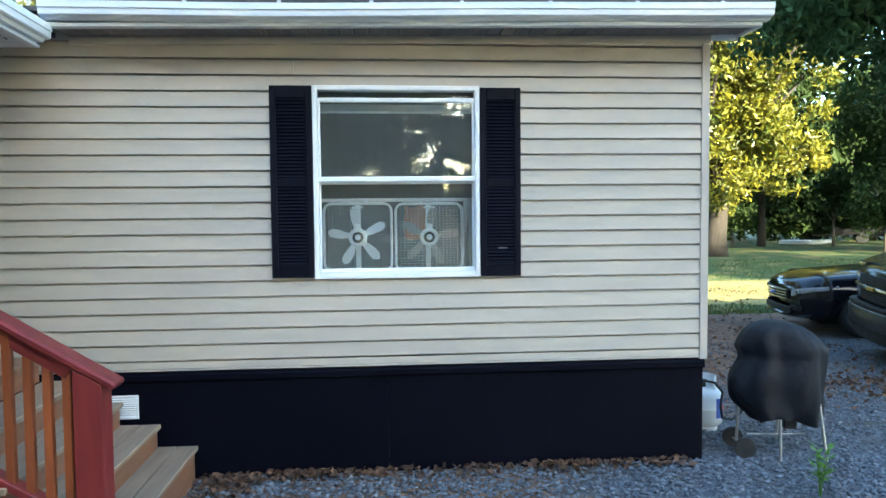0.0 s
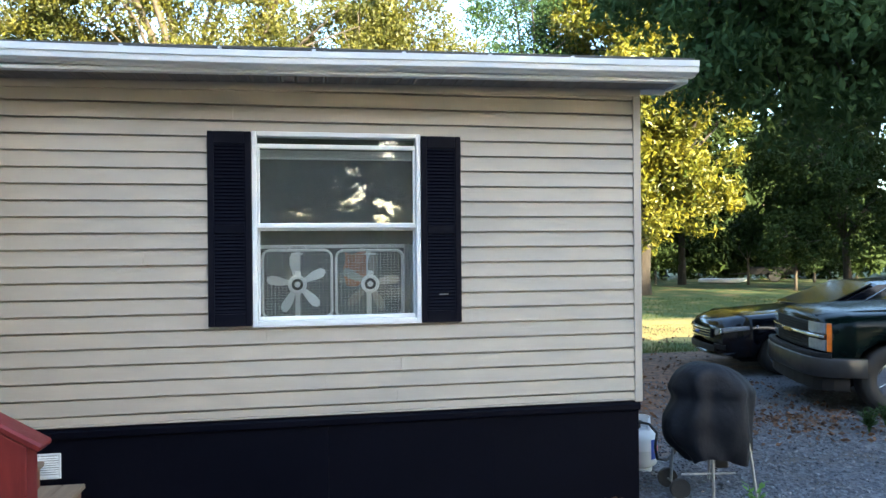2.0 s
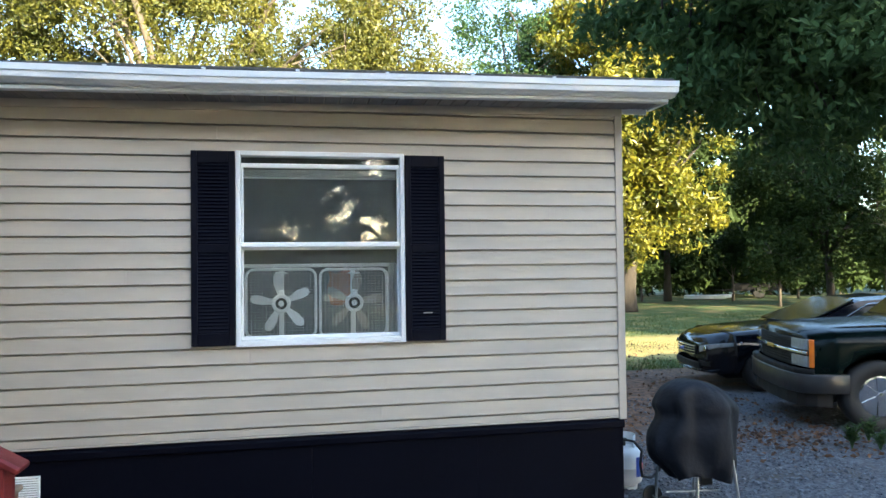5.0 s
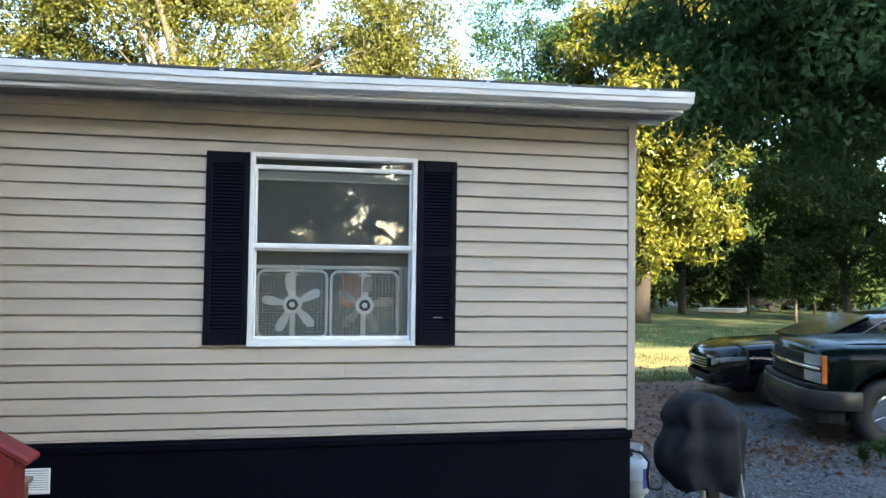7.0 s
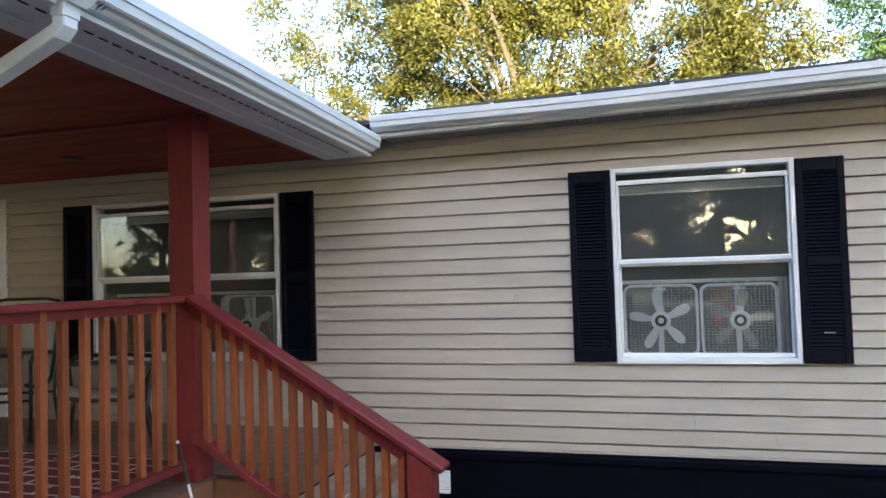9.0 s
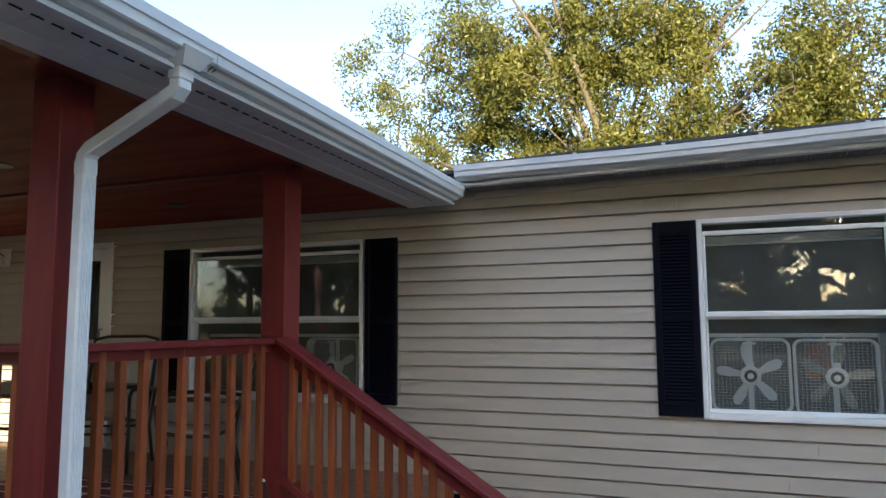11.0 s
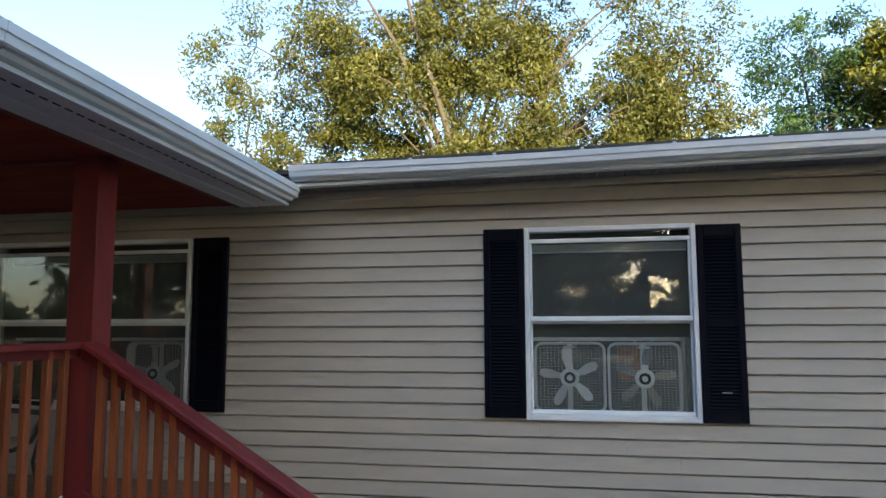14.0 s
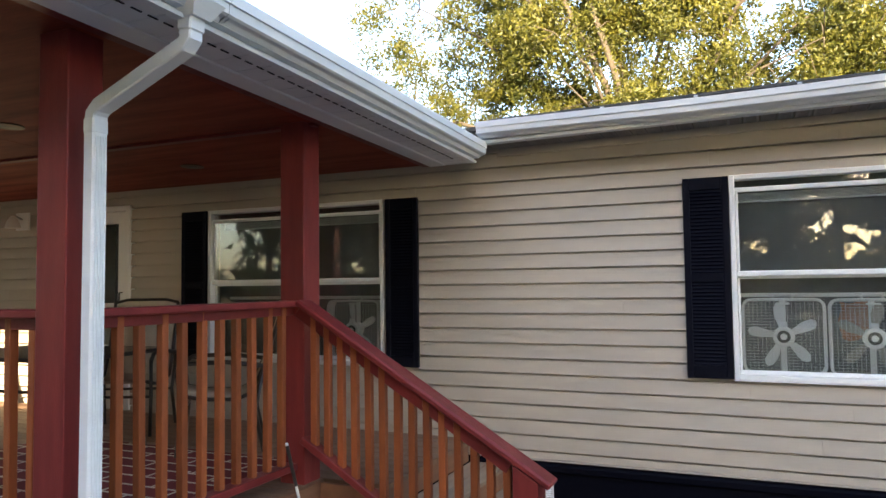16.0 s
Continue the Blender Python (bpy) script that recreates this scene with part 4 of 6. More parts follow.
def box_fan(turn, label, blade_mat):
    f = thing("box_fan", pose(0, 0, 0), label, "fan", "box fans in the windows")
    s = 0.248
    part("front_rim", tube(rounded_square(s - 0.008, 0.055), 0.009, 8, closed=True), FANPLASTIC, f, smooth=True)
    # box sides as a hoop with depth
    bm = bmesh.new()
    loops = []
    for rr, yy in ((s - 0.004, 0.0), (s - 0.004, 0.10), (s - 0.012, 0.10), (s - 0.012, 0.0)):
        loops.append([bm.verts.new((x, yy, z)) for x, _, z in rounded_square(rr, 0.055)])
    n = len(loops[0])
    for a, b in zip(loops, loops[1:] + loops[:1]):
        for k in range(n):
            bm.faces.new((a[k], a[(k + 1) % n], b[(k + 1) % n], b[k]))
    bmesh.ops.recalc_face_normals(bm, faces=bm.faces)
    part("housing", bm, FANPLASTIC, f)
    bm = bmesh.new()
    for i in range(25):
        o = -0.228 + 0.019 * i
        lim = s - 0.012 - max(0, abs(o) - (s - 0.055)) * 0.8
        box(-lim, lim, -0.002, 0.0, o - 0.0008, o + 0.0008, bm=bm)
    for i in range(19):
        o = -0.2286 + 0.0254 * i
        lim = s - 0.012 - max(0, abs(o) - (s - 0.055)) * 0.8
        box(o - 0.0008, o + 0.0008, -0.004, -0.002, -lim, lim, bm=bm)
    part("grille", bm, FANPLASTIC, f, "fine white wire grille")
    hub = part("hub", lathe([(0.066, 0), (0.066, 0.016), (0.060, 0.022), (0.042, 0.022), (0.040, 0.014)], 24, m=pose(0, -0.004, 0, 90)), FANPLASTIC, f, smooth=False)
    part("hub_ring", lathe([(0.040, 0.012), (0.040, 0.019), (0.020, 0.019), (0.020, 0.012)], 24, m=pose(0, -0.004, 0, 90)), BLACKTRIM, hub, "dark ring of the hub")
    part("hub_cap", lathe([(0.021, 0.010), (0.020, 0.026), (0.0, 0.027)], 20, m=pose(0, -0.004, 0, 90)), FANPLASTIC, hub)
    part("switch_plate", box(-0.022, 0.022, -0.022, -0.004, 0.052, 0.094, 0.006), FANPLASTIC, hub)
    bl = bmesh.new()
    outl = [(0.045, -0.016), (0.09, -0.024), (0.14, -0.034), (0.185, -0.036), (0.212, -0.018), (0.216, 0.004), (0.195, 0.026), (0.14, 0.032), (0.09, 0.022), (0.045, 0.014)]
    a = [bl.verts.new((u, 0.035 + v * 0.45, v)) for u, v in outl]
    b = [bl.verts.new((u, 0.039 + v * 0.45, v)) for u, v in outl]
    bl.faces.new(a)
    bl.faces.new(b[::-1])
    for k in range(len(a)):
        bl.faces.new((a[k], b[k], b[(k + 1) % len(a)], a[(k + 1) % len(a)]))
    bmesh.ops.recalc_face_normals(bl, faces=bl.faces)
    me = mesh_of("blade", bl, blade_mat)
    for i in range(5):
        share("blade", me, f, pose(0, 0, 0, 0, turn + 72 * i, 0))
    part("motor", lathe([(0.05, 0), (0.06, 0.01), (0.06, 0.05), (0.04, 0.06)], 20, m=pose(0, 0.10, 0, 90)), FANPLASTIC, f)
    part("motor_bracket", box(-0.018, 0.018, 0.088, 0.098, -s + 0.012, s - 0.012, 0.003), FANPLASTIC, f)
    part("handle", tube([(-0.06, 0.05, s - 0.004), (-0.05, 0.05, s + 0.022), (0.05, 0.05, s + 0.022), (0.06, 0.05, s - 0.004)], 0.008), FANPLASTIC, f)
    part("name_plate", box(-0.042, 0.042, -0.008, -0.002, s - 0.042, s - 0.028, 0.003), FANPLASTIC, f, "plain light grey maker's plate")
    for x in (-0.2, 0.2):
        part("foot", box(x - 0.03, x + 0.03, 0.0, 0.09, -s - 0.008, -s + 0.006, 0.003), FANPLASTIC, f)
    return f


f1 = box_fan(-99, "white box fan with grey blades standing in the window", FANBLADE)
f1.matrix_basis = pose(-0.283, 0.085, 1.672)
f2 = box_fan(-82, "white box fan in the window, blades browned to stand for spin blur", SPINBLADE)
f2.matrix_basis = pose(0.226, 0.085, 1.669)
f3 = copy_thing(f1, pose(-3.50, 0.085, 1.672))
f3["label"] = "white box fan standing in the porch window"
solid("sill_board", box(-0.563, 0.563, 0.058, 0.30, 1.385, 1.4155, 0.003), WHITE_VINYL, "white inner sill board under the fans", "sill", "structure")
solid("sill_board_porch", box(-4.905, -3.17, 0.058, 0.30, 1.385, 1.4155, 0.003), WHITE_VINYL, "white inner sill board of the porch window", "sill", "structure")


def window_bits(x0, x1, zt, zf):
    b = thing("raised_blind", pose((x0 + x1) / 2, 0, zt), "white mini blind raised to the window head", "blind", "window blinds")
    h = (x1 - x0) / 2
    part("head_rail", box(-h, h, 0.125, 0.155, -0.095, -0.068, 0.003), WHITE_VINYL, b)
    bm = bmesh.new()
    for i in range(6):
        box(-h + 0.01, h - 0.01, 0.127, 0.153, -0.150 + i * 0.008, -0.1475 + i * 0.008, bm=bm)
    part("slats", bm, WHITE_VINYL, b)
    part("bottom_bar", box(-h + 0.01, h - 0.01, 0.128, 0.152, -0.168, -0.156, 0.003), WHITE_VINYL, b)
    s = thing("spacer_bar", pose((x0 + x1) / 2, 0, zf), "pale bar lying across the fan tops", "bar")
    part("bar", box(-h + 0.005, h - 0.005, 0.205, 0.235, 0, 0.026, 0.003), FANPLASTIC, s)


window_bits(-0.55, 0.55, 2.725, 1.925)
window_bits(-3.98, -3.19, 2.722, 1.925)
window_bits(-4.88, -4.09, 2.722, 1.925)


def curtain(x0, x1, y, z0, z1):
    bm = bmesh.new()
    n = 22
    a, b = [], []
    for i in range(n + 1):
        u = i / n
        yy = y + 0.016 * math.sin(u * math.tau * 3.5)
        a.append((x0 + (x1 - x0) * u, yy))
    for k in range(n):
        (xa, ya), (xb, yb) = a[k], a[k + 1]
        vs = [bm.verts.new(p) for p in ((xa, ya, z0), (xb, yb, z0), (xb, yb, z1), (xa, ya, z1), (xa, ya + 0.004, z0), (xb, yb + 0.004, z0), (xb, yb + 0.004, z1), (xa, ya + 0.004, z1))]
        for f in ((0, 1, 2, 3), (7, 6, 5, 4), (0, 4, 5, 1), (3, 2, 6, 7)):
            bm.faces.new([vs[i] for i in f])
    return solid("curtain", bm, CURTAIN, "pale gathered curtain beside the fans", "curtain", smooth=True)


curtain(0.485, 0.60, 0.19, 1.36, 1.95)


def orange_shape():
    """An unclear orange-brown object behind the fan, shaped as a draped sheet, seen through its grille."""
    c = thing("folded_cloth", pose(0.15, 0.205, 1.70), "unclear orange-brown object behind the right-hand fan, shaped as a draped sheet", "cloth")
    bm = bmesh.new()
    rows = []
    for k in range(9):
        z = 0.20 - 0.24 * k / 8
        rows.append([bm.verts.new((-0.10 + 0.024 * i + 0.010 * math.sin(k), 0.010 * math.sin(i * 1.3 + k * 0.4) + 0.006 * k / 8, z - 0.02 * math.sin(i * 0.7))) for i in range(9)])
    for a, b in zip(rows, rows[1:]):
        for i in range(8):
            bm.faces.new((a[i], a[i + 1], b[i + 1], b[i]))
    bmesh.ops.solidify(bm, geom=bm.faces[:], thickness=0.006)
    part("fold", bm, ORANGE_THING, c, smooth=True)


orange_shape()

# ---------------------------------------------------------------- on the porch
def rug():
    bm = box(-1.15, 1.15, -0.85, 0.85, 0, 0.012, 0.004)
    return solid("rug", bm, RUG, "dark red outdoor rug with a cream lattice pattern", "rug", m=pose(-4.25, -1.95, DECK + 0.001))


rug()


def patio_chair(m):
    c = thing("patio_chair", m, "beige sling patio chair with a dark metal frame", "chair", "patio chairs")
    hw = 0.27
    # sling: one bent sheet, seat and high back
    line = [(0.27, 0.42), (0.10, 0.385), (-0.12, 0.375), (-0.22, 0.42), (-0.30, 0.60), (-0.38, 0.85), (-0.43, 1.02)]

    def sheet(pts, t):
        bm = bmesh.new()
        rows = []
        for i, (u, z) in enumerate(pts):
            rows.append([[bm.verts.new((x, u, z + dz)) for x in (-hw + 0.02, 0, hw - 0.02)] for dz in (0, t)])
        for r, s in zip(rows, rows[1:]):
            for k in range(2):
                bm.faces.new((r[0][k], r[0][k + 1], s[0][k + 1], s[0][k]))
                bm.faces.new((r[1][k], s[1][k], s[1][k + 1], r[1][k + 1]))
            bm.faces.new((r[0][0], s[0][0], s[1][0], r[1][0]))
            bm.faces.new((r[0][2], r[1][2], s[1][2], s[0][2]))
        bmesh.ops.recalc_face_normals(bm, faces=bm.faces)
        return bm
    part("seat", sheet(line[:4], 0.012), SLING, c, smooth=True)
    part("backrest", sheet(line[3:], 0.014), SLING, c, smooth=True)
    for x in (-hw, hw):
        part("side_rail", tube([(x, u, z) for u, z in line], 0.014, 8), DARKMETAL, c, smooth=True)
        part("armrest", tube([(x * 1.12, -0.30, 0.60), (x * 1.12, -0.05, 0.635), (x * 1.12, 0.22, 0.63), (x * 1.12, 0.27, 0.58)], 0.016, 8), DARKMETAL, c, smooth=True)
        part("leg", tube([(x * 1.12, 0.27, 0.58), (x * 1.08, 0.24, 0.30), (x * 1.1, 0.27, 0.0)], 0.014, 8), DARKMETAL, c, smooth=True)
        part("leg", tube([(x * 1.12, -0.30, 0.60), (x * 1.05, -0.24, 0.30), (x * 1.1, -0.30, 0.0)], 0.014, 8), DARKMETAL, c, smooth=True)
    part("cross_bar", tube([(-hw * 1.05, 0.24, 0.30), (hw * 1.05, 0.24, 0.30)], 0.011, 8), DARKMETAL, c)
    part("cross_bar", tube([(-hw * 1.05, -0.24, 0.30), (hw * 1.05, -0.24, 0.30)], 0.011, 8), DARKMETAL, c)
    part("top_bar", tube([(-hw, -0.43, 1.02), (-hw * 0.6, -0.44, 1.045), (hw * 0.6, -0.44, 1.045), (hw, -0.43, 1.02)], 0.014, 8), DARKMETAL, c)
    return c


ch = patio_chair(pose(-3.98, -0.95, DECK + 0.001, 0, 0, 128))
copy_thing(ch, pose(-5.15, -0.72, DECK + 0.001, 0, 0, 205))
copy_thing(ch, pose(-6.3, -1.9, DECK + 0.001, 0, 0, 290))


def patio_table(m):
    t = thing("patio_table", m, "dark metal patio table with a glass top", "table")
    part("tabletop", box(-0.62, 0.62, -0.46, 0.46, 0.700, 0.712, 0.004), CARGLASS, t)
    rim = part("rim", tube(rounded_square(1, 0.1), 0.014, 8, closed=True), DARKMETAL, t)
    rim.matrix_basis = pose(0, 0, 0.70, 90) @ Matrix.Diagonal((0.63, 1, 0.47, 1))
    for x in (-0.5, 0.5):
        for y in (-0.36, 0.36):
            part("leg", tube([(x, y, 0.70), (x * 0.9, y * 0.9, 0.4), (x * 1.02, y * 1.02, 0.0)], 0.016, 8), DARKMETAL, t)
    part("stretcher", tube([(-0.46, 0, 0.42), (0.46, 0, 0.42)], 0.012, 8), DARKMETAL, t)
    return t


patio_table(pose(-4.98, -1.55, DECK + 0.001, 0, 0, 6))


def downlight(x, y):
    z = 2.973 + eave(y)
    d = thing("recessed_light", pose(x, y, z, math.degrees(math.atan(-0.029)), 0, 0), "unlit round recessed ceiling light with a bronze ring", "ceiling light", "porch ceiling lights")
    bm = lathe([(0.062, 0.001), (0.085, 0.001), (0.088, -0.006), (0.060, -0.007)], 24)
    part("trim_ring", bm, CANBRONZE, d)
    # nearly flat dark disc stands in for the shaded hole of the fitting
    part("bulb", lathe([(0.058, -0.001), (0.052, -0.006), (0.03, -0.009), (0.0, -0.010)], 20), DARKMETAL, d)


downlight(-4.45, -0.74)
downlight(-4.55, -2.18)


def wall_lantern(x, z):
    w = thing("wall_lantern", pose(x, -0.017, z), "small pale wall lantern beside the door", "wall light")
    part("back_plate", box(-0.10, 0.10, -0.02, 0.0, -0.09, 0.09, 0.006), WHITE_VINYL, w)
    part("arm", tube([(0, -0.02, 0.02), (0, -0.09, 0.05), (0, -0.12, 0.02)], 0.009), STEEL, w)
    part("shade", lathe([(0.02, 0.05), (0.055, 0.0), (0.075, -0.07), (0.07, -0.075), (0.03, -0.01)], 18, m=pose(0, -0.12, 0)), CANWHITE, w)


wall_lantern(-7.36, 2.74)


def leaning_rod():
    r = thing("garden_rod", pose(0, 0, 0), "thin black and white rod leaning on the railing", "rod")
    a, b = Vector((-2.70, -1.50, 0.0)), Vector((-2.74, -1.875, 1.20))
    part("shaft", tube([a, a.lerp(b, 0.62)], 0.009, 8), DARKMETAL, r)
    part("tip", tube([a.lerp(b, 0.62), b], 0.008, 8), WHITE_VINYL, r, "white upper end")
    part("grip", tube([a.lerp(b, 0.80), a.lerp(b, 0.99)], 0.0095, 8), DARKMETAL, r)


leaning_rod()


def skirting_vent():
    v = thing("foundation_vent", pose(-1.922, -0.004, 0.438), "white plastic louvred foundation vent in the skirting", "vent")
    part("frame", frame_ring(-0.12, 0.12, 0, 0.165, 0.014, -0.012, 0.0, bevel=0.002), WHITE_VINYL, v)
    part("backing", box(-0.105, 0.105, -0.003, -0.001, 0.012, 0.153), BLACKTRIM, v)
    me = mesh_of("slat", prism([(-0.011, 0.0), (-0.003, 0.009), (-0.0035, 0.0105), (-0.0125, 0.002)], "x", -0.106, 0.106), WHITE_VINYL)
    for i in range(9):
        share("slat", me, v, pose(0, 0, 0.016 + i * 0.015))


skirting_vent()


# ---------------------------------------------------------------- grill, gas bottle, plants beside the house
def grill(m):
    g = thing("covered_grill", m, "barbecue grill under a sagging black cover on thin legs", "grill")
    bm = bmesh.new()
    rows = [(0.00, 0.31, 0.24, 0.25), (0.05, 0.315, 0.29, 0.26), (0.12, 0.325, 0.34, 0.265), (0.22, 0.335, 0.365, 0.265), (0.32, 0.335, 0.355, 0.265), (0.42, 0.33, 0.315, 0.255), (0.48, 0.325, 0.28, 0.235), (0.52, 0.315, 0.295, 0.24), (0.59, 0.285, 0.305, 0.24), (0.66, 0.225, 0.275, 0.215), (0.71, 0.14, 0.20, 0.16), (0.73, 0.05, 0.09, 0.07)]
    N = 40
    rings = []
    rr = random.Random(3)
    for h, hx, hx2, hy in rows:
        ring = []
        for k in range(N):
            a = k * math.tau / N
            c, s = math.cos(a), math.sin(a)
            e = 0.78
            x = (hx2 if c < 0 else hx) * math.copysign(abs(c) ** e, c)
            y = hy * math.copysign(abs(s) ** e, s)
            drape = noise.noise((math.cos(a) * 3.2, math.sin(a) * 3.2, h * 1.2))
            fold = 0.040 * noise.noise((x * 4, y * 4 + 3, h * 4.2)) - 0.085 * (1 - abs(drape) * 2.4) ** 2 * (1 - h / 0.9) + 0.042 * noise.noise((x * 8, y * 8, h * 8)) + 0.02 * math.exp(-((h - 0.52) / 0.03) ** 2)
            n = Vector((c, s, 0))
            hem = (0.03 * math.sin(a * 3 + 1.0) + 0.02 * noise.noise((a * 2, 0, 4))) if h < 0.01 else 0.0
            ring.append(bm.verts.new(Vector((x, y, 0.285 + h + hem + (0.02 * noise.noise((x * 4, y * 4, 9)) if h > 0.6 else 0))) + n * fold))
        rings.append(ring)
    for a, b in zip(rings, rings[1:]):
        for k in range(N):
            bm.faces.new((a[k], a[(k + 1) % N], b[(k + 1) % N], b[k]))
    bm.faces.new(rings[-1])
    cov = part("cover", bm, COVER, g, "black weathered fabric cover", smooth=True)
    sm = cov.modifiers.new("smooth", "SUBSURF")
    sm.levels = sm.render_levels = 1
    for x, y in ((0.24, -0.18), (-0.06, -0.19)):
        part("leg", tube([(x * 0.95, y * 0.9, 0.42), (x * 1.12, y * 1.15, 0.0)], 0.012, 8), STEEL, g)
    for x, y in ((-0.25, 0.12), (0.06, 0.14)):
        part("leg", tube([(x, y, 0.42), (x - 0.02, y, 0.06)], 0.012, 8), STEEL, g)
    part("lower_bar", tube([(-0.26, -0.08, 0.17), (0.16, -0.08, 0.17)], 0.008, 8), STEEL, g)
    part("axle", tube([(-0.29, -0.12, 0.075), (-0.29, 0.14, 0.075)], 0.007, 8), STEEL, g)
    for y in (-0.13, 0.15):
        w = part("wheel", lathe([(0.012, -0.016), (0.05, -0.016), (0.075, -0.018), (0.078, 0.0), (0.075, 0.018), (0.05, 0.016), (0.012, 0.016)], 20, m=pose(-0.29, y, 0.078, 90)), RUBBER, g)
    part("burner_pan", box(0.02, 0.12, -0.06, 0.04, 0.20, 0.36, 0.01), DARKMETAL, g)
    return g


grill(pose(2.86, 0.07, 0.0, 0, 0, -8))


def gas_bottle(m):
    t = thing("gas_bottle", m, "white propane bottle with a blue label and hose", "gas bottle")
    part("foot_ring", lathe([(0.105, 0.0), (0.110, 0.0), (0.112, 0.03), (0.100, 0.032)], 28), TANKWHITE, t)
    part("shell", lathe([(0.04, 0.030), (0.11, 0.036), (0.148, 0.065), (0.155, 0.105), (0.155, 0.185), (0.1565, 0.188), (0.1565, 0.194), (0.155, 0.197), (0.155, 0.275), (0.145, 0.315), (0.11, 0.345), (0.05, 0.356), (0.0, 0.357)], 32), TANKWHITE, t, smooth=True)
    bm = bmesh.new()
    for k in range(20):
        a0, a1 = radians(-60 + k * 15), radians(-60 + (k + 1) * 15)
        vs = [bm.verts.new((r * math.cos(a), r * math.sin(a), z)) for a in (a0, a1) for r in (0.096, 0.100) for z in (0.340, 0.455)]
        for f in ((0, 1, 5, 4), (2, 6, 7, 3), (1, 3, 7, 5), (0, 4, 6, 2)):
            bm.faces.new([vs[i] for i in f])
    bmesh.ops.remove_doubles(bm, verts=bm.verts, dist=0.0005)
    part("collar", bm, TANKWHITE, t)
    part("valve", lathe([(0.018, 0.355), (0.018, 0.39), (0.026, 0.395), (0.026, 0.42), (0.0, 0.425)], 14), DARKMETAL, t)
    bm = bmesh.new()
    a0 = -75
    for k in range(6):
        for j, (r, mt) in enumerate(((0.1572, 0),)):
            vs = [bm.verts.new((r * math.cos(radians(a)), r * math.sin(radians(a)), z)) for a, z in ((a0 + k * 9, 0.12), (a0 + k * 9 + 9, 0.12), (a0 + k * 9 + 9, 0.285), (a0 + k * 9, 0.285))]
            bm.faces.new(vs)
    lab = part("label_sheet", bm, BLUE, t, "blue printed label")
    bm = bmesh.new()
    for k in range(3):
        vs = [bm.verts.new((0.1582 * math.cos(radians(a)), 0.1582 * math.sin(radians(a)), z)) for a, z in ((-60 + k * 9, 0.17), (-51 + k * 9, 0.17), (-51 + k * 9, 0.225), (-60 + k * 9, 0.225))]
        bm.faces.new(vs)
    part("emblem", bm, RED, lab, "red patch")
    part("hose", tube([(0.02, -0.02, 0.405), (0.03, -0.14, 0.42), (0.06, -0.22, 0.36), (0.02, -0.27, 0.26), (0.04, -0.26, 0.16), (0.14, -0.22, 0.13), (0.24, -0.18, 0.18), (0.29, -0.16, 0.30), (0.30, -0.14, 0.42)], 0.011, 8), RUBBER, t, smooth=True)
    return t


gas_bottle(pose(2.58, 0.74, 0.0, 0, 0, 0))
solid("paving_slab", box(2.30, 2.84, 0.52, 0.98, -0.02, 0.0005, 0.004), STONE, "flat grey slab under the gas bottle", "slab")


def leaf_quads(rr, centers, radii, count, size, droop=0.0, aspect=0.45, flat=0.0):
    """Leaves as bent diamonds round the given centres."""
    C = np.repeat(np.asarray(centers, float), count, axis=0)
    R = np.repeat(np.asarray(radii, float), count)
    n = len(C)
    d = rr.normal(size=(n, 3))
    d /= np.linalg.norm(d, axis=1)[:, None]
    r = R * rr.random(n) ** 0.42
    p = C + d * r[:, None] * np.array([1, 1, 0.8])
    a = rr.normal(size=(n, 3))
    a[:, 2] -= droop
    a[:, 2] *= 1 - flat
    a /= np.linalg.norm(a, axis=1)[:, None]
    b = np.cross(a, rr.normal(size=(n, 3)))
    b /= np.linalg.norm(b, axis=1)[:, None] + 1e-9
    nn = np.cross(a, b)
    s = size * (0.6 + 0.8 * rr.random(n))[:, None]
    v0, v2 = p - a * s * 0.5, p + a * s * 0.5
    v1 = p + b * s * aspect * 0.5 + nn * s * 0.06
    v3 = p - b * s * aspect * 0.5 + nn * s * 0.06
    V = np.stack([v0, v1, v2, v3], 1).reshape(-1, 3)
    F = np.arange(n * 4).reshape(-1, 4)
    return V, F


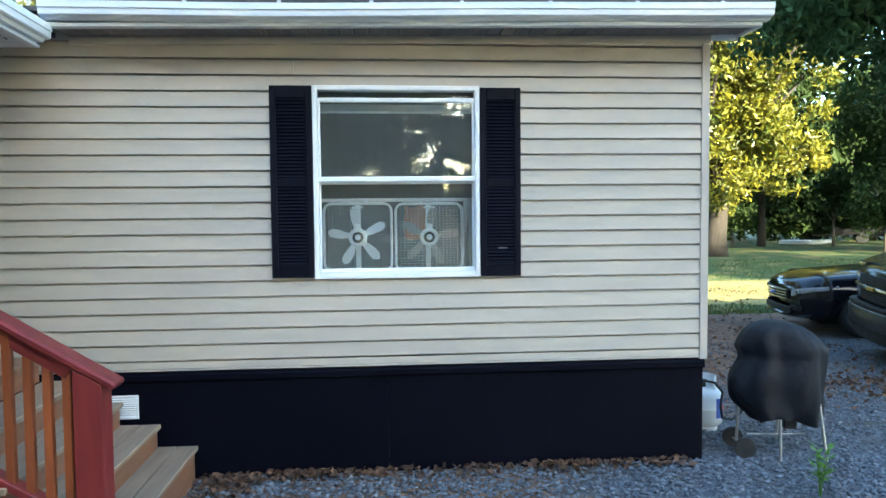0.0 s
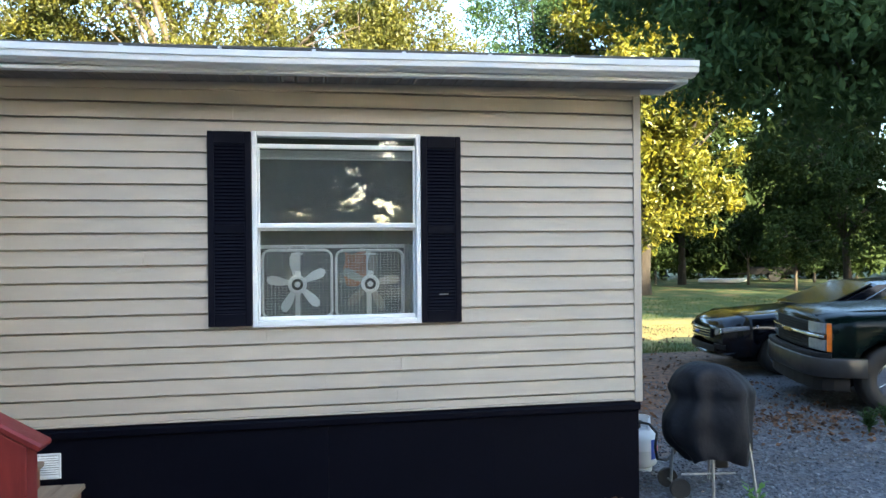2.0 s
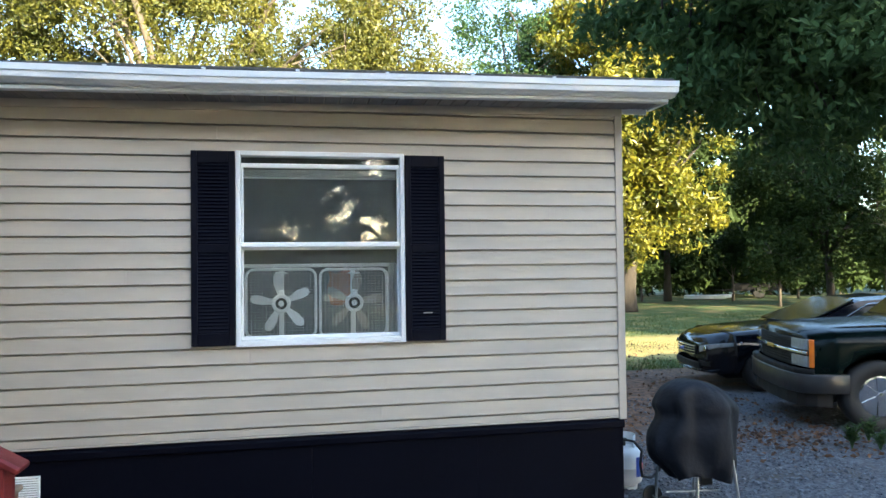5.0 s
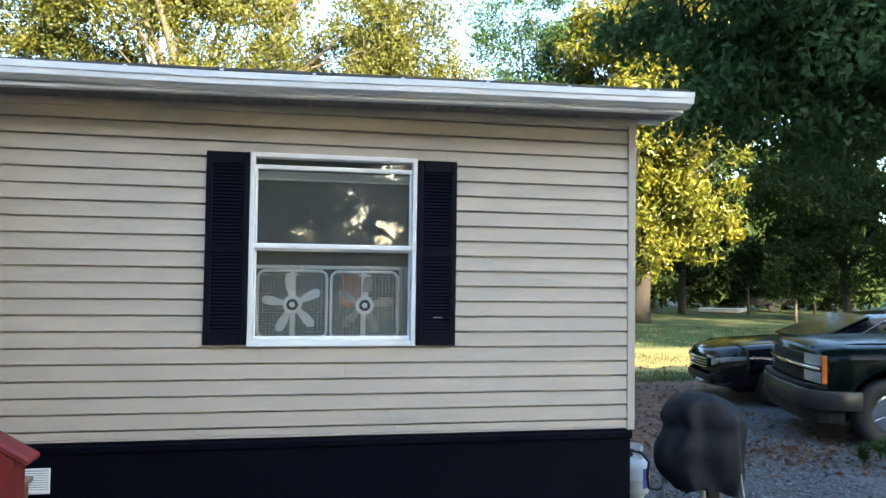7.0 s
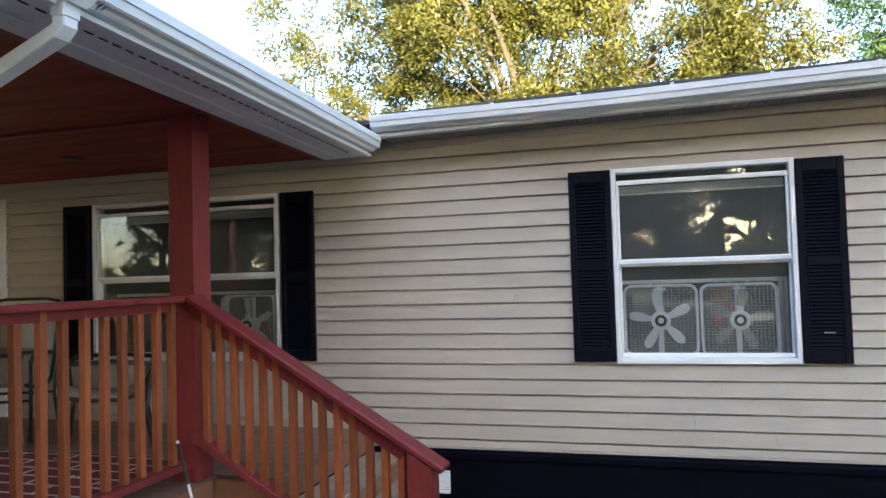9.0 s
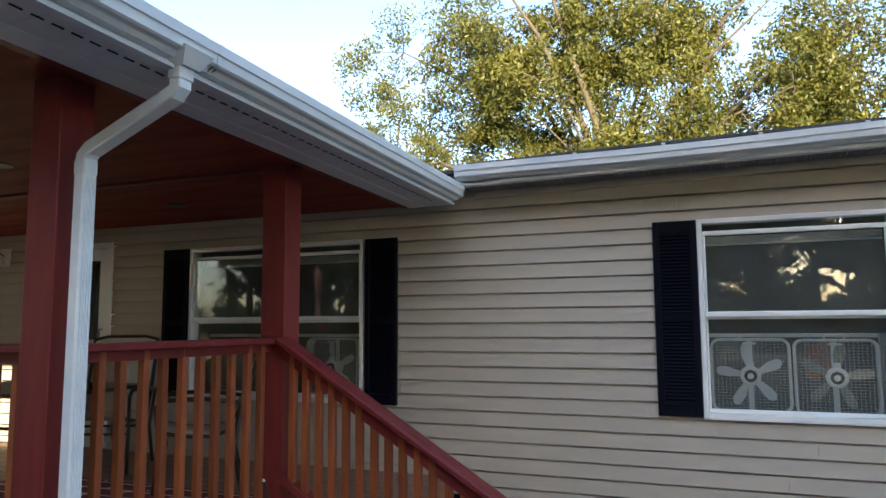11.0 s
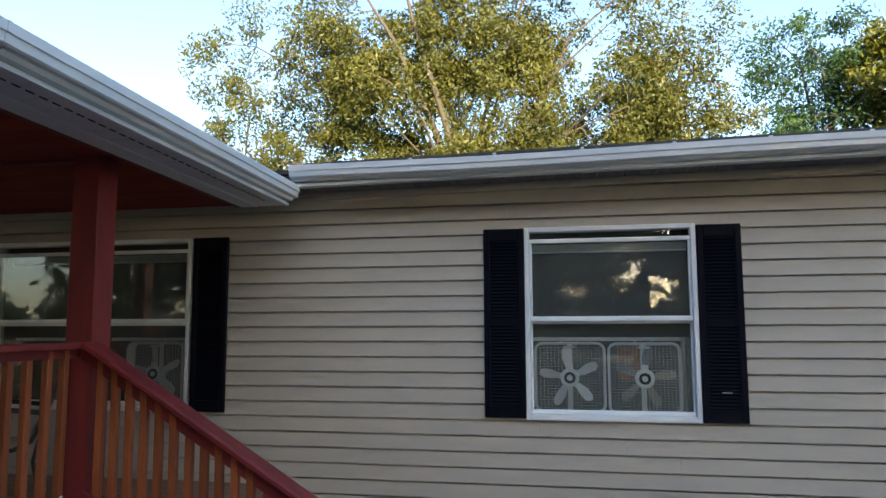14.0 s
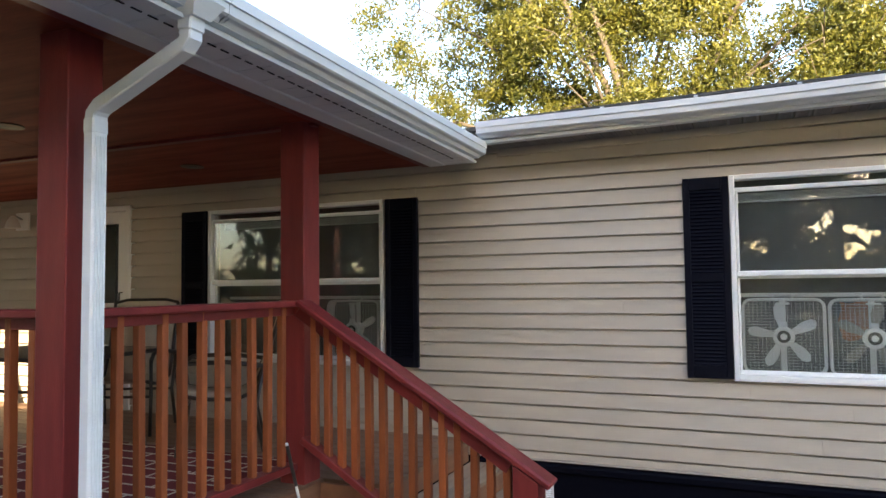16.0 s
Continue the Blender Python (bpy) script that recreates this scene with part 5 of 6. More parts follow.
def tree(name, base, crown, radii, clumps, per, leaf, clump_r, seed, leafmat, label, trunk_r=0.25, limbs=8, fork=0.35, category="tree", droop=0.3, aspect=0.45, shell=0.55, cut=None, lean=(0, 0), kind="", group="", holes=-0.18, bark=None):
    """Trunk with limbs that reach into the crown; leaf clumps on twigs at the limbs."""
    t = thing(name, pose(*base), label, category, group, kind)
    rr = np.random.default_rng(seed)
    c = Vector(crown) - Vector(base)
    rad = Vector(radii)
    zf = max(0.8, (c.z - rad.z) + 2 * rad.z * fork * 0.5)
    top = Vector((c.x * 0.35 + lean[0], c.y * 0.35 + lean[1], zf))
    bm = bmesh.new()
    tube([(0, 0, -0.1), (top.x * 0.25, top.y * 0.25, zf * 0.35), (top.x * 0.6, top.y * 0.6, zf * 0.7), top], [trunk_r * 1.35, trunk_r, trunk_r * 0.9, trunk_r * 0.8], 10, bm)
    knots = []
    for i in range(limbs):
        a = i * 2.399 + rr.random()
        h = rr.uniform(-0.35, 0.85)
        q = math.sqrt(max(0.05, 1 - h * h)) * rr.uniform(0.55, 0.85)
        e = c + Vector((rad.x * q * math.cos(a), rad.y * q * math.sin(a), rad.z * h * 0.85))
        m1 = top.lerp(e, 0.35) + Vector((rr.normal() * 0.25, rr.normal() * 0.25, 0.12 * (e - top).length))
        m2 = top.lerp(e, 0.7) + Vector((rr.normal() * 0.3, rr.normal() * 0.3, 0.10 * (e - top).length))
        r0 = trunk_r * rr.uniform(0.22, 0.42)
        pts = [top - Vector((0, 0, 0.15)), m1, m2, e]
        tube(pts, [r0, r0 * 0.7, r0 * 0.4, r0 * 0.12], 7, bm)
        for k in range(9):
            u = 0.3 + 0.7 * k / 8
            seg = u * 3
            j = min(int(seg), 2)
            knots.append(pts[j].lerp(pts[j + 1], seg - j))
    K = np.array([tuple(k) for k in knots])
    cen, rd = [], []
    tries = 0
    while len(cen) < clumps and tries < clumps * 30:
        tries += 1
        d = rr.normal(size=3)
        d /= np.linalg.norm(d)
        q = shell + (1 - shell) * rr.random()
        bulge = 0.86 + 0.28 * noise.noise(Vector(d * 2.1) + Vector((seed * 1.7, 0, 0)))
        p = np.array([c.x + rad.x * d[0] * q * bulge, c.y + rad.y * d[1] * q * bulge, c.z + rad.z * d[2] * q * bulge])
        if cut and cut(p + np.array(base)):
            continue
        if noise.noise(Vector(p * 0.42) + Vector((seed, 3, 1))) < holes:
            continue
        cen.append(p)
        rd.append(clump_r * (0.6 + 0.8 * rr.random()))
        near = K[np.argmin(((K - p) ** 2).sum(1))]
        if len(cen) % 2 == 0:
            mid = (near + p) / 2 + np.array([0, 0, 0.10])
            tube([near, mid, p], [0.020, 0.013, 0.005], 4, bm)
    part("trunk", bm, bark or BARK, t, smooth=True)
    V, F = leaf_quads(rr, cen, rd, per, leaf, droop, aspect)
    ob = new("crown", quads_mesh("crown", V.tolist(), F.tolist(), leafmat))
    ob.parent = t
    return t


# ---------------------------------------------------------------- vehicles on the drive
def loft(stations, bm=None):
    """Half sections (y, z) from the sill up to the crown line at each x, mirrored."""
    bm = bm or bmesh.new()
    rings = []
    for x, half in stations:
        ring = [bm.verts.new((x + dx, -y, z)) for y, z, dx in half] + [bm.verts.new((x + dx, y, z)) for y, z, dx in reversed(half)]
        rings.append(ring)
    n = len(rings[0])
    for a, b in zip(rings, rings[1:]):
        for k in range(n):
            bm.faces.new((a[k], b[k], b[(k + 1) % n], a[(k + 1) % n]))
    bm.faces.new(rings[0])
    bm.faces.new(rings[-1][::-1])
    bmesh.ops.recalc_face_normals(bm, faces=bm.faces)
    return bm


def band(path, z0, z1, off, thick, z0b=None, z1b=None):
    """An upright strip that follows a curve of (x, y), set off outwards from it; its heights may change along it."""
    bm = bmesh.new()
    n = len(path)
    rings = []
    for i, (x, y) in enumerate(path):
        ax, ay = path[max(i - 1, 0)]
        bx, by = path[min(i + 1, n - 1)]
        d = Vector((bx - ax, by - ay, 0)).normalized()
        o = Vector((-d.y, d.x, 0))
        if o.x > 0 or (abs(o.x) < 1e-6 and o.y * y < 0):
            o = -o
        u = i / (n - 1)
        lo = z0 + ((z0b if z0b is not None else z0) - z0) * u
        hi = z1 + ((z1b if z1b is not None else z1) - z1) * u
        p = Vector((x, y, 0)) + o * off
        q = p - o * thick
        e = min(0.012, (hi - lo) * 0.2)
        rings.append([bm.verts.new((v.x, v.y, z)) for v, z in ((q, lo), (p + o * -0.006, lo), (p, lo + e), (p, hi - e), (p + o * -0.006, hi), (q, hi))])
    for a, b in zip(rings, rings[1:]):
        for k in range(6):
            bm.faces.new((a[k], b[k], b[(k + 1) % 6], a[(k + 1) % 6]))
    bm.faces.new(rings[0])
    bm.faces.new(rings[-1][::-1])
    bmesh.ops.recalc_face_normals(bm, faces=bm.faces)
    return bm


def vehicle_wheel(parent, x, y, r, w, spokes, rim_r):
    s = -1 if y < 0 else 1
    wh = part("wheel", lathe([(rim_r, -w / 2), (r * 0.93, -w / 2), (r, -w / 2 + 0.03), (r, w / 2 - 0.03), (r * 0.93, w / 2), (rim_r, w / 2), (rim_r - 0.01, 0)], 36, m=pose(x, y, r, 90)), RUBBER, parent, "black tyre with alloy rim", smooth=True)
    part("rim", lathe([(rim_r * 0.86, -0.012), (rim_r, -0.02), (rim_r + 0.004, 0.0), (rim_r * 0.86, 0.006)], 32, m=pose(x, y + s * (w / 2 - 0.03), r, 90)), CHROME, wh)
    part("hub_back", lathe([(0.0, 0), (rim_r * 0.85, 0.0), (rim_r * 0.85, 0.01), (0.0, 0.012)], 24, m=pose(x, y + s * (w / 2 - 0.10), r, 90)), BLACKTRIM, wh)
    me = mesh_of("spoke", prism([(-0.03, 0.03), (0.03, 0.03), (0.042, rim_r * 0.92), (-0.042, rim_r * 0.92)], "y", -0.014, 0.014, bevel=0.004), CHROME)
    for i in range(spokes):
        share("spoke", me, wh, pose(x, y + s * (w / 2 - 0.022), r, 0, 360 / spokes * i, 0))
    part("cap", lathe([(0.0, 0), (0.05, 0), (0.045, 0.018), (0.0, 0.022)], 18, m=pose(x, y + s * (w / 2 - 0.02), r, 90 if s < 0 else -90)), CHROME, wh)


def arch_cut(bm, xs, r, zc):
    """Pull the sill up round the wheels."""
    for v in bm.verts:
        for x in xs:
            d = abs(v.co.x - x)
            if d < r and v.co.z < zc + math.sqrt(r * r - d * d) and abs(v.co.y) > 0.45:
                v.co.z = zc + math.sqrt(r * r - d * d)


def pickup(m):
    c = thing("pickup_truck", m, "dark green full-size truck parked on the gravel drive", "truck")
    W = 0.98

    def sec(w, zt, zb=0.50, crown=0.05, nose=0.0):
        return [(0.30, zb, nose), (w * 0.93, zb, nose), (w * 0.985, zb + 0.12, 0), (w, 0.80, 0), (w * 0.985, 0.99, 0), (w * 0.95, zt - 0.05, 0), (w * 0.80, zt, 0), (w * 0.4, zt + crown, 0)]
    st = [(0.16, sec(W * 0.93, 1.06)), (0.22, sec(W * 0.955, 1.09)), (0.40, sec(W * 0.98, 1.115))]
    for i in range(24):
        x = 0.5 + i * 0.05
        st.append((x, sec(W, 1.125 + 0.05 * i / 24)))
    st += [(1.75, sec(W, 1.20)), (3.6, sec(W, 1.20)), (5.3, sec(W * 0.98, 1.20)), (5.55, sec(W * 0.94, 1.18))]
    bm = loft(st)
    for v in bm.verts:
        if v.co.x < 0.45:
            v.co.x += 0.10 * (abs(v.co.y) / W) ** 3
    arch_cut(bm, (0.98, 4.6), 0.48, 0.41)
    part("body", bm, TRUCKPAINT, c, smooth=True)
    # hood bulge edges
    part("hood_crease", tube([(0.22, -0.62, 1.098), (0.7, -0.66, 1.15), (1.5, -0.70, 1.19)], 0.012, 6), TRUCKPAINT, c, smooth=True)
    part("hood_crease", tube([(0.22, 0.62, 1.098), (0.7, 0.66, 1.15), (1.5, 0.70, 1.19)], 0.012, 6), TRUCKPAINT, c, smooth=True)
    # cabin
    cab = [(1.55, [(0.3, 1.16, 0), (0.88, 1.16, 0), (0.88, 1.19, 0), (0.6, 1.21, 0)]), (1.75, [(0.3, 1.16, 0), (0.89, 1.16, 0), (0.86, 1.34, 0), (0.6, 1.36, 0)]), (2.30, [(0.3, 1.16, 0), (0.90, 1.16, 0), (0.74, 1.84, 0), (0.5, 1.88, 0)]), (4.9, [(0.3, 1.16, 0), (0.90, 1.16, 0), (0.74, 1.86, 0), (0.5, 1.90, 0)]), (5.4, [(0.3, 1.16, 0), (0.88, 1.16, 0), (0.74, 1.78, 0), (0.5, 1.82, 0)])]
    part("cabin", loft(cab), TRUCKPAINT, c)
    bm = bmesh.new()
    q = [(1.60, -0.80, 1.235), (2.27, -0.68, 1.82), (2.27, 0.68, 1.82), (1.60, 0.80, 1.235)]
    a = [bm.verts.new(p) for p in q]
    b = [bm.verts.new((x - 0.012, y, z + 0.012)) for x, y, z in q]
    bm.faces.new(a)
    bm.faces.new(b[::-1])
    for k in range(4):
        bm.faces.new((a[k], b[k], b[(k + 1) % 4], a[(k + 1) % 4]))
    part("windscreen", bm, CARGLASS, c)
    for s in (-1, 1):
        bm = prism([(1.95, 1.22), (2.42, 1.72), (3.2, 1.74), (3.2, 1.22)], "y", s * 0.885, s * 0.87)
        for v in bm.verts:
            v.co.y -= s * 0.20 * (v.co.z - 1.2) / 0.65
            v.co.y += s * 0.012
        part("side_window", bm, CARGLASS, c)
        part("mirror", box(1.95, 2.07, s * 0.98 if s > 0 else -1.16, 1.16 if s > 0 else -0.98, 1.20, 1.42, 0.03, seg=2), BLACKTRIM, c)
    # front: grille, chrome bar, emblem, lamps, bumper follow the curve of the nose
    nose = [(0.16, 0.0), (0.165, 0.30), (0.185, 0.58), (0.205, 0.74), (0.225, 0.85), (0.25, 0.91), (0.31, 0.937), (0.40, 0.955)]
    full = [(x, -y) for x, y in reversed(nose)] + nose[1:]
    part("grille", band(full[5:10], 0.70, 1.03, 0.02, 0.03), BLACKTRIM, c)
    for i in range(9):
        part("grille_bar", band(full[5:10], 0.735 + i * 0.032, 0.744 + i * 0.032, 0.03, 0.014), BLACKTRIM, c)
    part("chrome_bar", band(full[2:13], 0.862, 0.898, 0.05, 0.03), CHROME, c, "thin chrome bar across the grille")
    part("emblem", box(0.088, 0.112, -0.12, 0.12, 0.858, 0.902, 0.010, seg=2), GOLD, c, "plain gold emblem bar")
    for s in (-1, 1):
        seg = [(x, s * y) for x, y in nose[2:6]]
        for z0, z1 in ((0.915, 1.035), (0.715, 0.845)):
            part("headlight", band(seg, z0, z1, 0.03, 0.03), LAMPGLASS, c, "clear headlight")
        seg = [(0.25, s * 0.91), (0.272, s * 0.925), (0.29, s * 0.931)]
        part("side_marker", band(seg, 0.715, 1.035, 0.03, 0.03), AMBER, c, "amber corner marker")
        part("lamp_bezel", band([(x, s * y) for x, y in nose[2:7]], 0.847, 0.913, 0.022, 0.02), BLACKTRIM, c)
    bp = [(0.02, 0.0), (0.028, 0.30), (0.05, 0.60), (0.09, 0.82), (0.15, 0.93), (0.26, 0.985), (0.42, 1.0), (0.64, 1.0)]
    bfull = [(x, -y) for x, y in reversed(bp)] + bp[1:]
    part("bumper", band(bfull, 0.43, 0.645, 0.0, 0.06), material("dulled_bumper_chrome", (0.055, 0.058, 0.064), (0.035, 0.037, 0.042), rough=0.34, metal=0.6, scale=8), c, "dulled chrome front bumper", smooth=True)
    part("bumper_pad", band(bfull[2:13], 0.646, 0.70, -0.012, 0.08), BLACKTRIM, c, "black step pad on the bumper")
    part("air_dam", band([(x + 0.05, y * 0.95) for x, y in bfull[1:14]], 0.27, 0.429, 0.0, 0.05), BLACKTRIM, c)
    part("underbody", box(0.5, 5.3, -0.62, 0.62, 0.30, 0.55, 0.05), BLACKTRIM, c)
    for x in (0.98, 4.6):
        for y in (-0.83, 0.83):
            vehicle_wheel(c, x, y, 0.40, 0.26, 6, 0.235)
    return c


pickup(pose(5.62, 3.12, 0.0, 0, 0, -19))


def sedan(m):
    c = thing("sedan_car", m, "glossy black sedan parked behind the truck", "car")
    W = 0.92

    def sec(w, zt, zb=0.26, crown=0.04):
        return [(0.30, zb, 0), (w * 0.90, zb, 0), (w * 0.97, zb + 0.10, 0), (w, 0.58, 0), (w * 0.985, 0.72, 0), (w * 0.93, zt - 0.03, 0), (w * 0.72, zt + crown * 0.5, 0), (w * 0.3, zt + crown, 0)]
    st = [(0.0, sec(W * 0.76, 0.70, 0.30)), (0.06, sec(W * 0.83, 0.80, 0.26)), (0.18, sec(W * 0.90, 0.86, 0.24)), (0.35, sec(W * 0.96, 0.90, 0.24))]
    for i in range(18):
        st.append((0.45 + i * 0.06, sec(W, 0.92 + 0.09 * i / 18)))
    st += [(1.7, sec(W, 1.02)), (3.2, sec(W, 1.03)), (4.2, sec(W, 1.06)), (4.75, sec(W * 0.95, 1.04)), (4.95, sec(W * 0.85, 0.95, 0.35))]
    bm = loft(st)
    for v in bm.verts:
        if v.co.x < 0.40:
            v.co.x += 0.24 * (abs(v.co.y) / W) ** 2.2
    arch_cut(bm, (0.95, 3.85), 0.37, 0.32)
    part("body", bm, SEDANPAINT, c, smooth=True)
    cab = [(1.50, [(0.3, 0.98, 0), (0.84, 0.98, 0), (0.83, 1.00, 0), (0.5, 1.02, 0)]), (2.45, [(0.3, 0.98, 0), (0.86, 0.98, 0), (0.66, 1.42, 0), (0.4, 1.46, 0)]), (3.1, [(0.3, 0.98, 0), (0.86, 0.98, 0), (0.66, 1.46, 0), (0.4, 1.50, 0)]), (3.9, [(0.3, 0.98, 0), (0.85, 0.98, 0), (0.66, 1.38, 0), (0.4, 1.41, 0)]), (4.6, [(0.3, 0.98, 0), (0.82, 0.98, 0), (0.70, 1.05, 0), (0.4, 1.06, 0)])]
    part("cabin", loft(cab), SEDANPAINT, c, smooth=False)
    bm = bmesh.new()
    q = [(1.56, -0.76, 1.055), (2.40, -0.60, 1.425), (2.40, 0.60, 1.425), (1.56, 0.76, 1.055)]
    a = [bm.verts.new((x, y, z)) for x, y, z in q]
    b = [bm.verts.new((x - 0.010, y, z + 0.02)) for x, y, z in q]
    bm.faces.new(a)
    bm.faces.new(b[::-1])
    for k in range(4):
        bm.faces.new((a[k], b[k], b[(k + 1) % 4], a[(k + 1) % 4]))
    part("windscreen", bm, CARGLASS, c)
    for s in (-1, 1):
        bm = prism([(1.98, 1.04), (2.56, 1.34), (3.2, 1.40), (3.75, 1.30), (4.05, 1.06)], "y", s * 0.862, s * 0.85)
        for v in bm.verts:
            v.co.y -= s * 0.185 * (v.co.z - 1.0) / 0.42
            v.co.y += s * 0.010
        part("side_window", bm, CARGLASS, c)
        part("window_trim", tube([(1.92, s * 0.87, 1.04), (2.54, s * 0.728, 1.375), (3.2, s * 0.70, 1.42), (3.8, s * 0.74, 1.31)], 0.010, 6), CHROME, c)
        part("mirror", box(1.98, 2.10, 0.92 if s > 0 else -1.06, 1.06 if s > 0 else -0.92, 1.02, 1.15, 0.03, seg=2), SEDANPAINT, c)
        # swept headlight
        sweep = [(0.075, 0.52), (0.10, 0.61), (0.15, 0.70), (0.23, 0.765), (0.40, 0.835), (0.58, 0.885)]
        hl = part("headlight", band([(x, s * y) for x, y in sweep], 0.60, 0.70, 0.014, 0.05, 0.745, 0.80), LAMPGLASS, c, "clear swept headlight")
        part("lamp_bowl", lathe([(0.0, 0.0), (0.040, 0.0), (0.046, 0.012), (0.03, 0.016)], 16, m=pose(0.105, s * 0.66, 0.675, 0, -75, 0)), CHROME, hl)
        part("fog_recess", band([(0.06, s * 0.48), (0.10, s * 0.62), (0.15, s * 0.72)], 0.38, 0.46, 0.012, 0.04), BLACKTRIM, c)
    gr = [(0.048, -0.42), (0.022, -0.30), (0.006, -0.16), (0.0, 0.0), (0.006, 0.16), (0.022, 0.30), (0.048, 0.42)]
    part("grille", band(gr, 0.545, 0.70, 0.012, 0.05), BLACKTRIM, c)
    for i in range(4):
        part("grille_bar", band(gr, 0.55 + i * 0.043, 0.570 + i * 0.043, 0.03, 0.03), CHROME, c, "chrome grille bar")
    part("emblem", box(-0.048, -0.028, -0.07, 0.07, 0.60, 0.645, 0.010, seg=2), BLUE, c, "plain blue oval emblem")
    part("lower_grille", band([(x + 0.004, y * 1.3) for x, y in gr], 0.33, 0.43, 0.012, 0.05), BLACKTRIM, c)
    part("lip", band([(0.24, -0.80), (0.12, -0.64), (0.05, -0.42), (0.0, 0.0), (0.05, 0.42), (0.12, 0.64), (0.24, 0.80)], 0.272, 0.290, 0.02, 0.03), CHROME, c, "thin chrome lip")
    part("underbody", box(0.4, 4.7, -0.6, 0.6, 0.17, 0.35, 0.04), BLACKTRIM, c)
    for x in (0.95, 3.85):
        for y in (-0.79, 0.79):
            vehicle_wheel(c, x, y, 0.335, 0.22, 5, 0.22)
    return c


sedan(pose(5.95, 5.6, 0.0, 0, 0, -12) @ Matrix.Diagonal((1, 1, 0.93, 1)))


# ---------------------------------------------------------------- trees
# unseen trees added behind the eye, which shade the house and show in the panes; gaps let the sun reach the lawn, the
# porch end and the magnolia
SUNWARD = np.array([math.sin(radians(SUN_AZ)) * math.cos(radians(SUN_EL)), -math.cos(radians(SUN_AZ)) * math.cos(radians(SUN_EL)), math.sin(radians(SUN_EL))])


def in_gap(p):
    for q, rx in (((7.6, 11.0, 0.1), 3.6), ((-7.3, 0.0, 1.3), 1.8), ((14.7, 21.0, 6.4), 4.9), ((14.3, 21.0, 11.5), 5.2)):
        d = p - np.array(q)
        u = d - SUNWARD * d.dot(SUNWARD)
        if np.linalg.norm(u) < rx:
            return True
    # irregular chinks cut through the belt, low over the lane, for sky flecks in the panes
    d = max(8.0, abs(p[1]))
    u, v = p[0] / d, (p[2] - 2.0) / d
    if 0.02 < v < 0.21 and noise.noise((u * 9, v * 11, 4.2)) + 0.55 * noise.noise((u * 38, v * 38, 1.1)) > 0.13:
        return True
    return p[2] < 1.2


def lawn_light(p):
    """The slanting shaft of sun that reaches the strip of lawn behind the sedan."""
    for q in ((6.2, 10.2, 0.1), (7.6, 11.0, 0.1), (9.0, 11.8, 0.1)):
        d = p - np.array(q)
        if np.linalg.norm(d - SUNWARD * d.dot(SUNWARD)) < 1.4:
            return True
    return False


def oak_cut(p):
    return p[2] < 3.2


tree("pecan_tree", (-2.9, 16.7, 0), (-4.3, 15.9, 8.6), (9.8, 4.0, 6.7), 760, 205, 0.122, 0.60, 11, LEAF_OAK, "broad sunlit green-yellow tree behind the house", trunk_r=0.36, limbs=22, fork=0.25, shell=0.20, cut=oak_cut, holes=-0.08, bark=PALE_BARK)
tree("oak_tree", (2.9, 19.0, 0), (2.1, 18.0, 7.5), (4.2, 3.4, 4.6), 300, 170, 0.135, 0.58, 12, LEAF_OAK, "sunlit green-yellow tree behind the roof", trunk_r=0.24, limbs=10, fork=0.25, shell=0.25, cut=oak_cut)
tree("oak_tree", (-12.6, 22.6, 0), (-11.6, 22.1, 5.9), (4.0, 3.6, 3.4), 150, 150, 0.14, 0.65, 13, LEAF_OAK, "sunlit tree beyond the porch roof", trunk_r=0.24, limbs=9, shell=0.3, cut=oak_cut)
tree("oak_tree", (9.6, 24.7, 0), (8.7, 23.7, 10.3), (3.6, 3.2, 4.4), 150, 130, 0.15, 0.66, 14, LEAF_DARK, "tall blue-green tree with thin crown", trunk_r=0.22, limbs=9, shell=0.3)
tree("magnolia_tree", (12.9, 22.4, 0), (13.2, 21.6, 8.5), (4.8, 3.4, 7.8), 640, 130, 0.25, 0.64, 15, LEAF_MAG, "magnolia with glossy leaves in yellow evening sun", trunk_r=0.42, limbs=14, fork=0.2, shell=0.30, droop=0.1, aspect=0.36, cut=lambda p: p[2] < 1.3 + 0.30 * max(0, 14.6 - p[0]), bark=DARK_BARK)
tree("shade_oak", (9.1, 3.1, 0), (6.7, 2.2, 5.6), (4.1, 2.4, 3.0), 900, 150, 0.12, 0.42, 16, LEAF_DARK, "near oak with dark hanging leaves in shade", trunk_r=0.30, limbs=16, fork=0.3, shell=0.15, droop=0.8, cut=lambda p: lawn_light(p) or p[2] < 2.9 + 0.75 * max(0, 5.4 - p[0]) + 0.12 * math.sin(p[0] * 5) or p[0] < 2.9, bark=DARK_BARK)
# the dark leaf and bark colours stand in for shade on these oaks
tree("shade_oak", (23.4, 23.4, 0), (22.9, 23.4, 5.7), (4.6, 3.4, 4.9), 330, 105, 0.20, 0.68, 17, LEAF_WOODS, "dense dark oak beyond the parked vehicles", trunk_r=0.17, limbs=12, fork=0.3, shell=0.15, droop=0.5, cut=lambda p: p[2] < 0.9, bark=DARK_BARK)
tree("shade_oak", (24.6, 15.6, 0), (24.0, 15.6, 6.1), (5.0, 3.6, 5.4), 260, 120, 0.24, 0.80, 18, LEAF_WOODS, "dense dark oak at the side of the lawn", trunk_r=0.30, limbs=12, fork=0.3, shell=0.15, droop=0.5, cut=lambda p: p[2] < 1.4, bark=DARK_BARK)
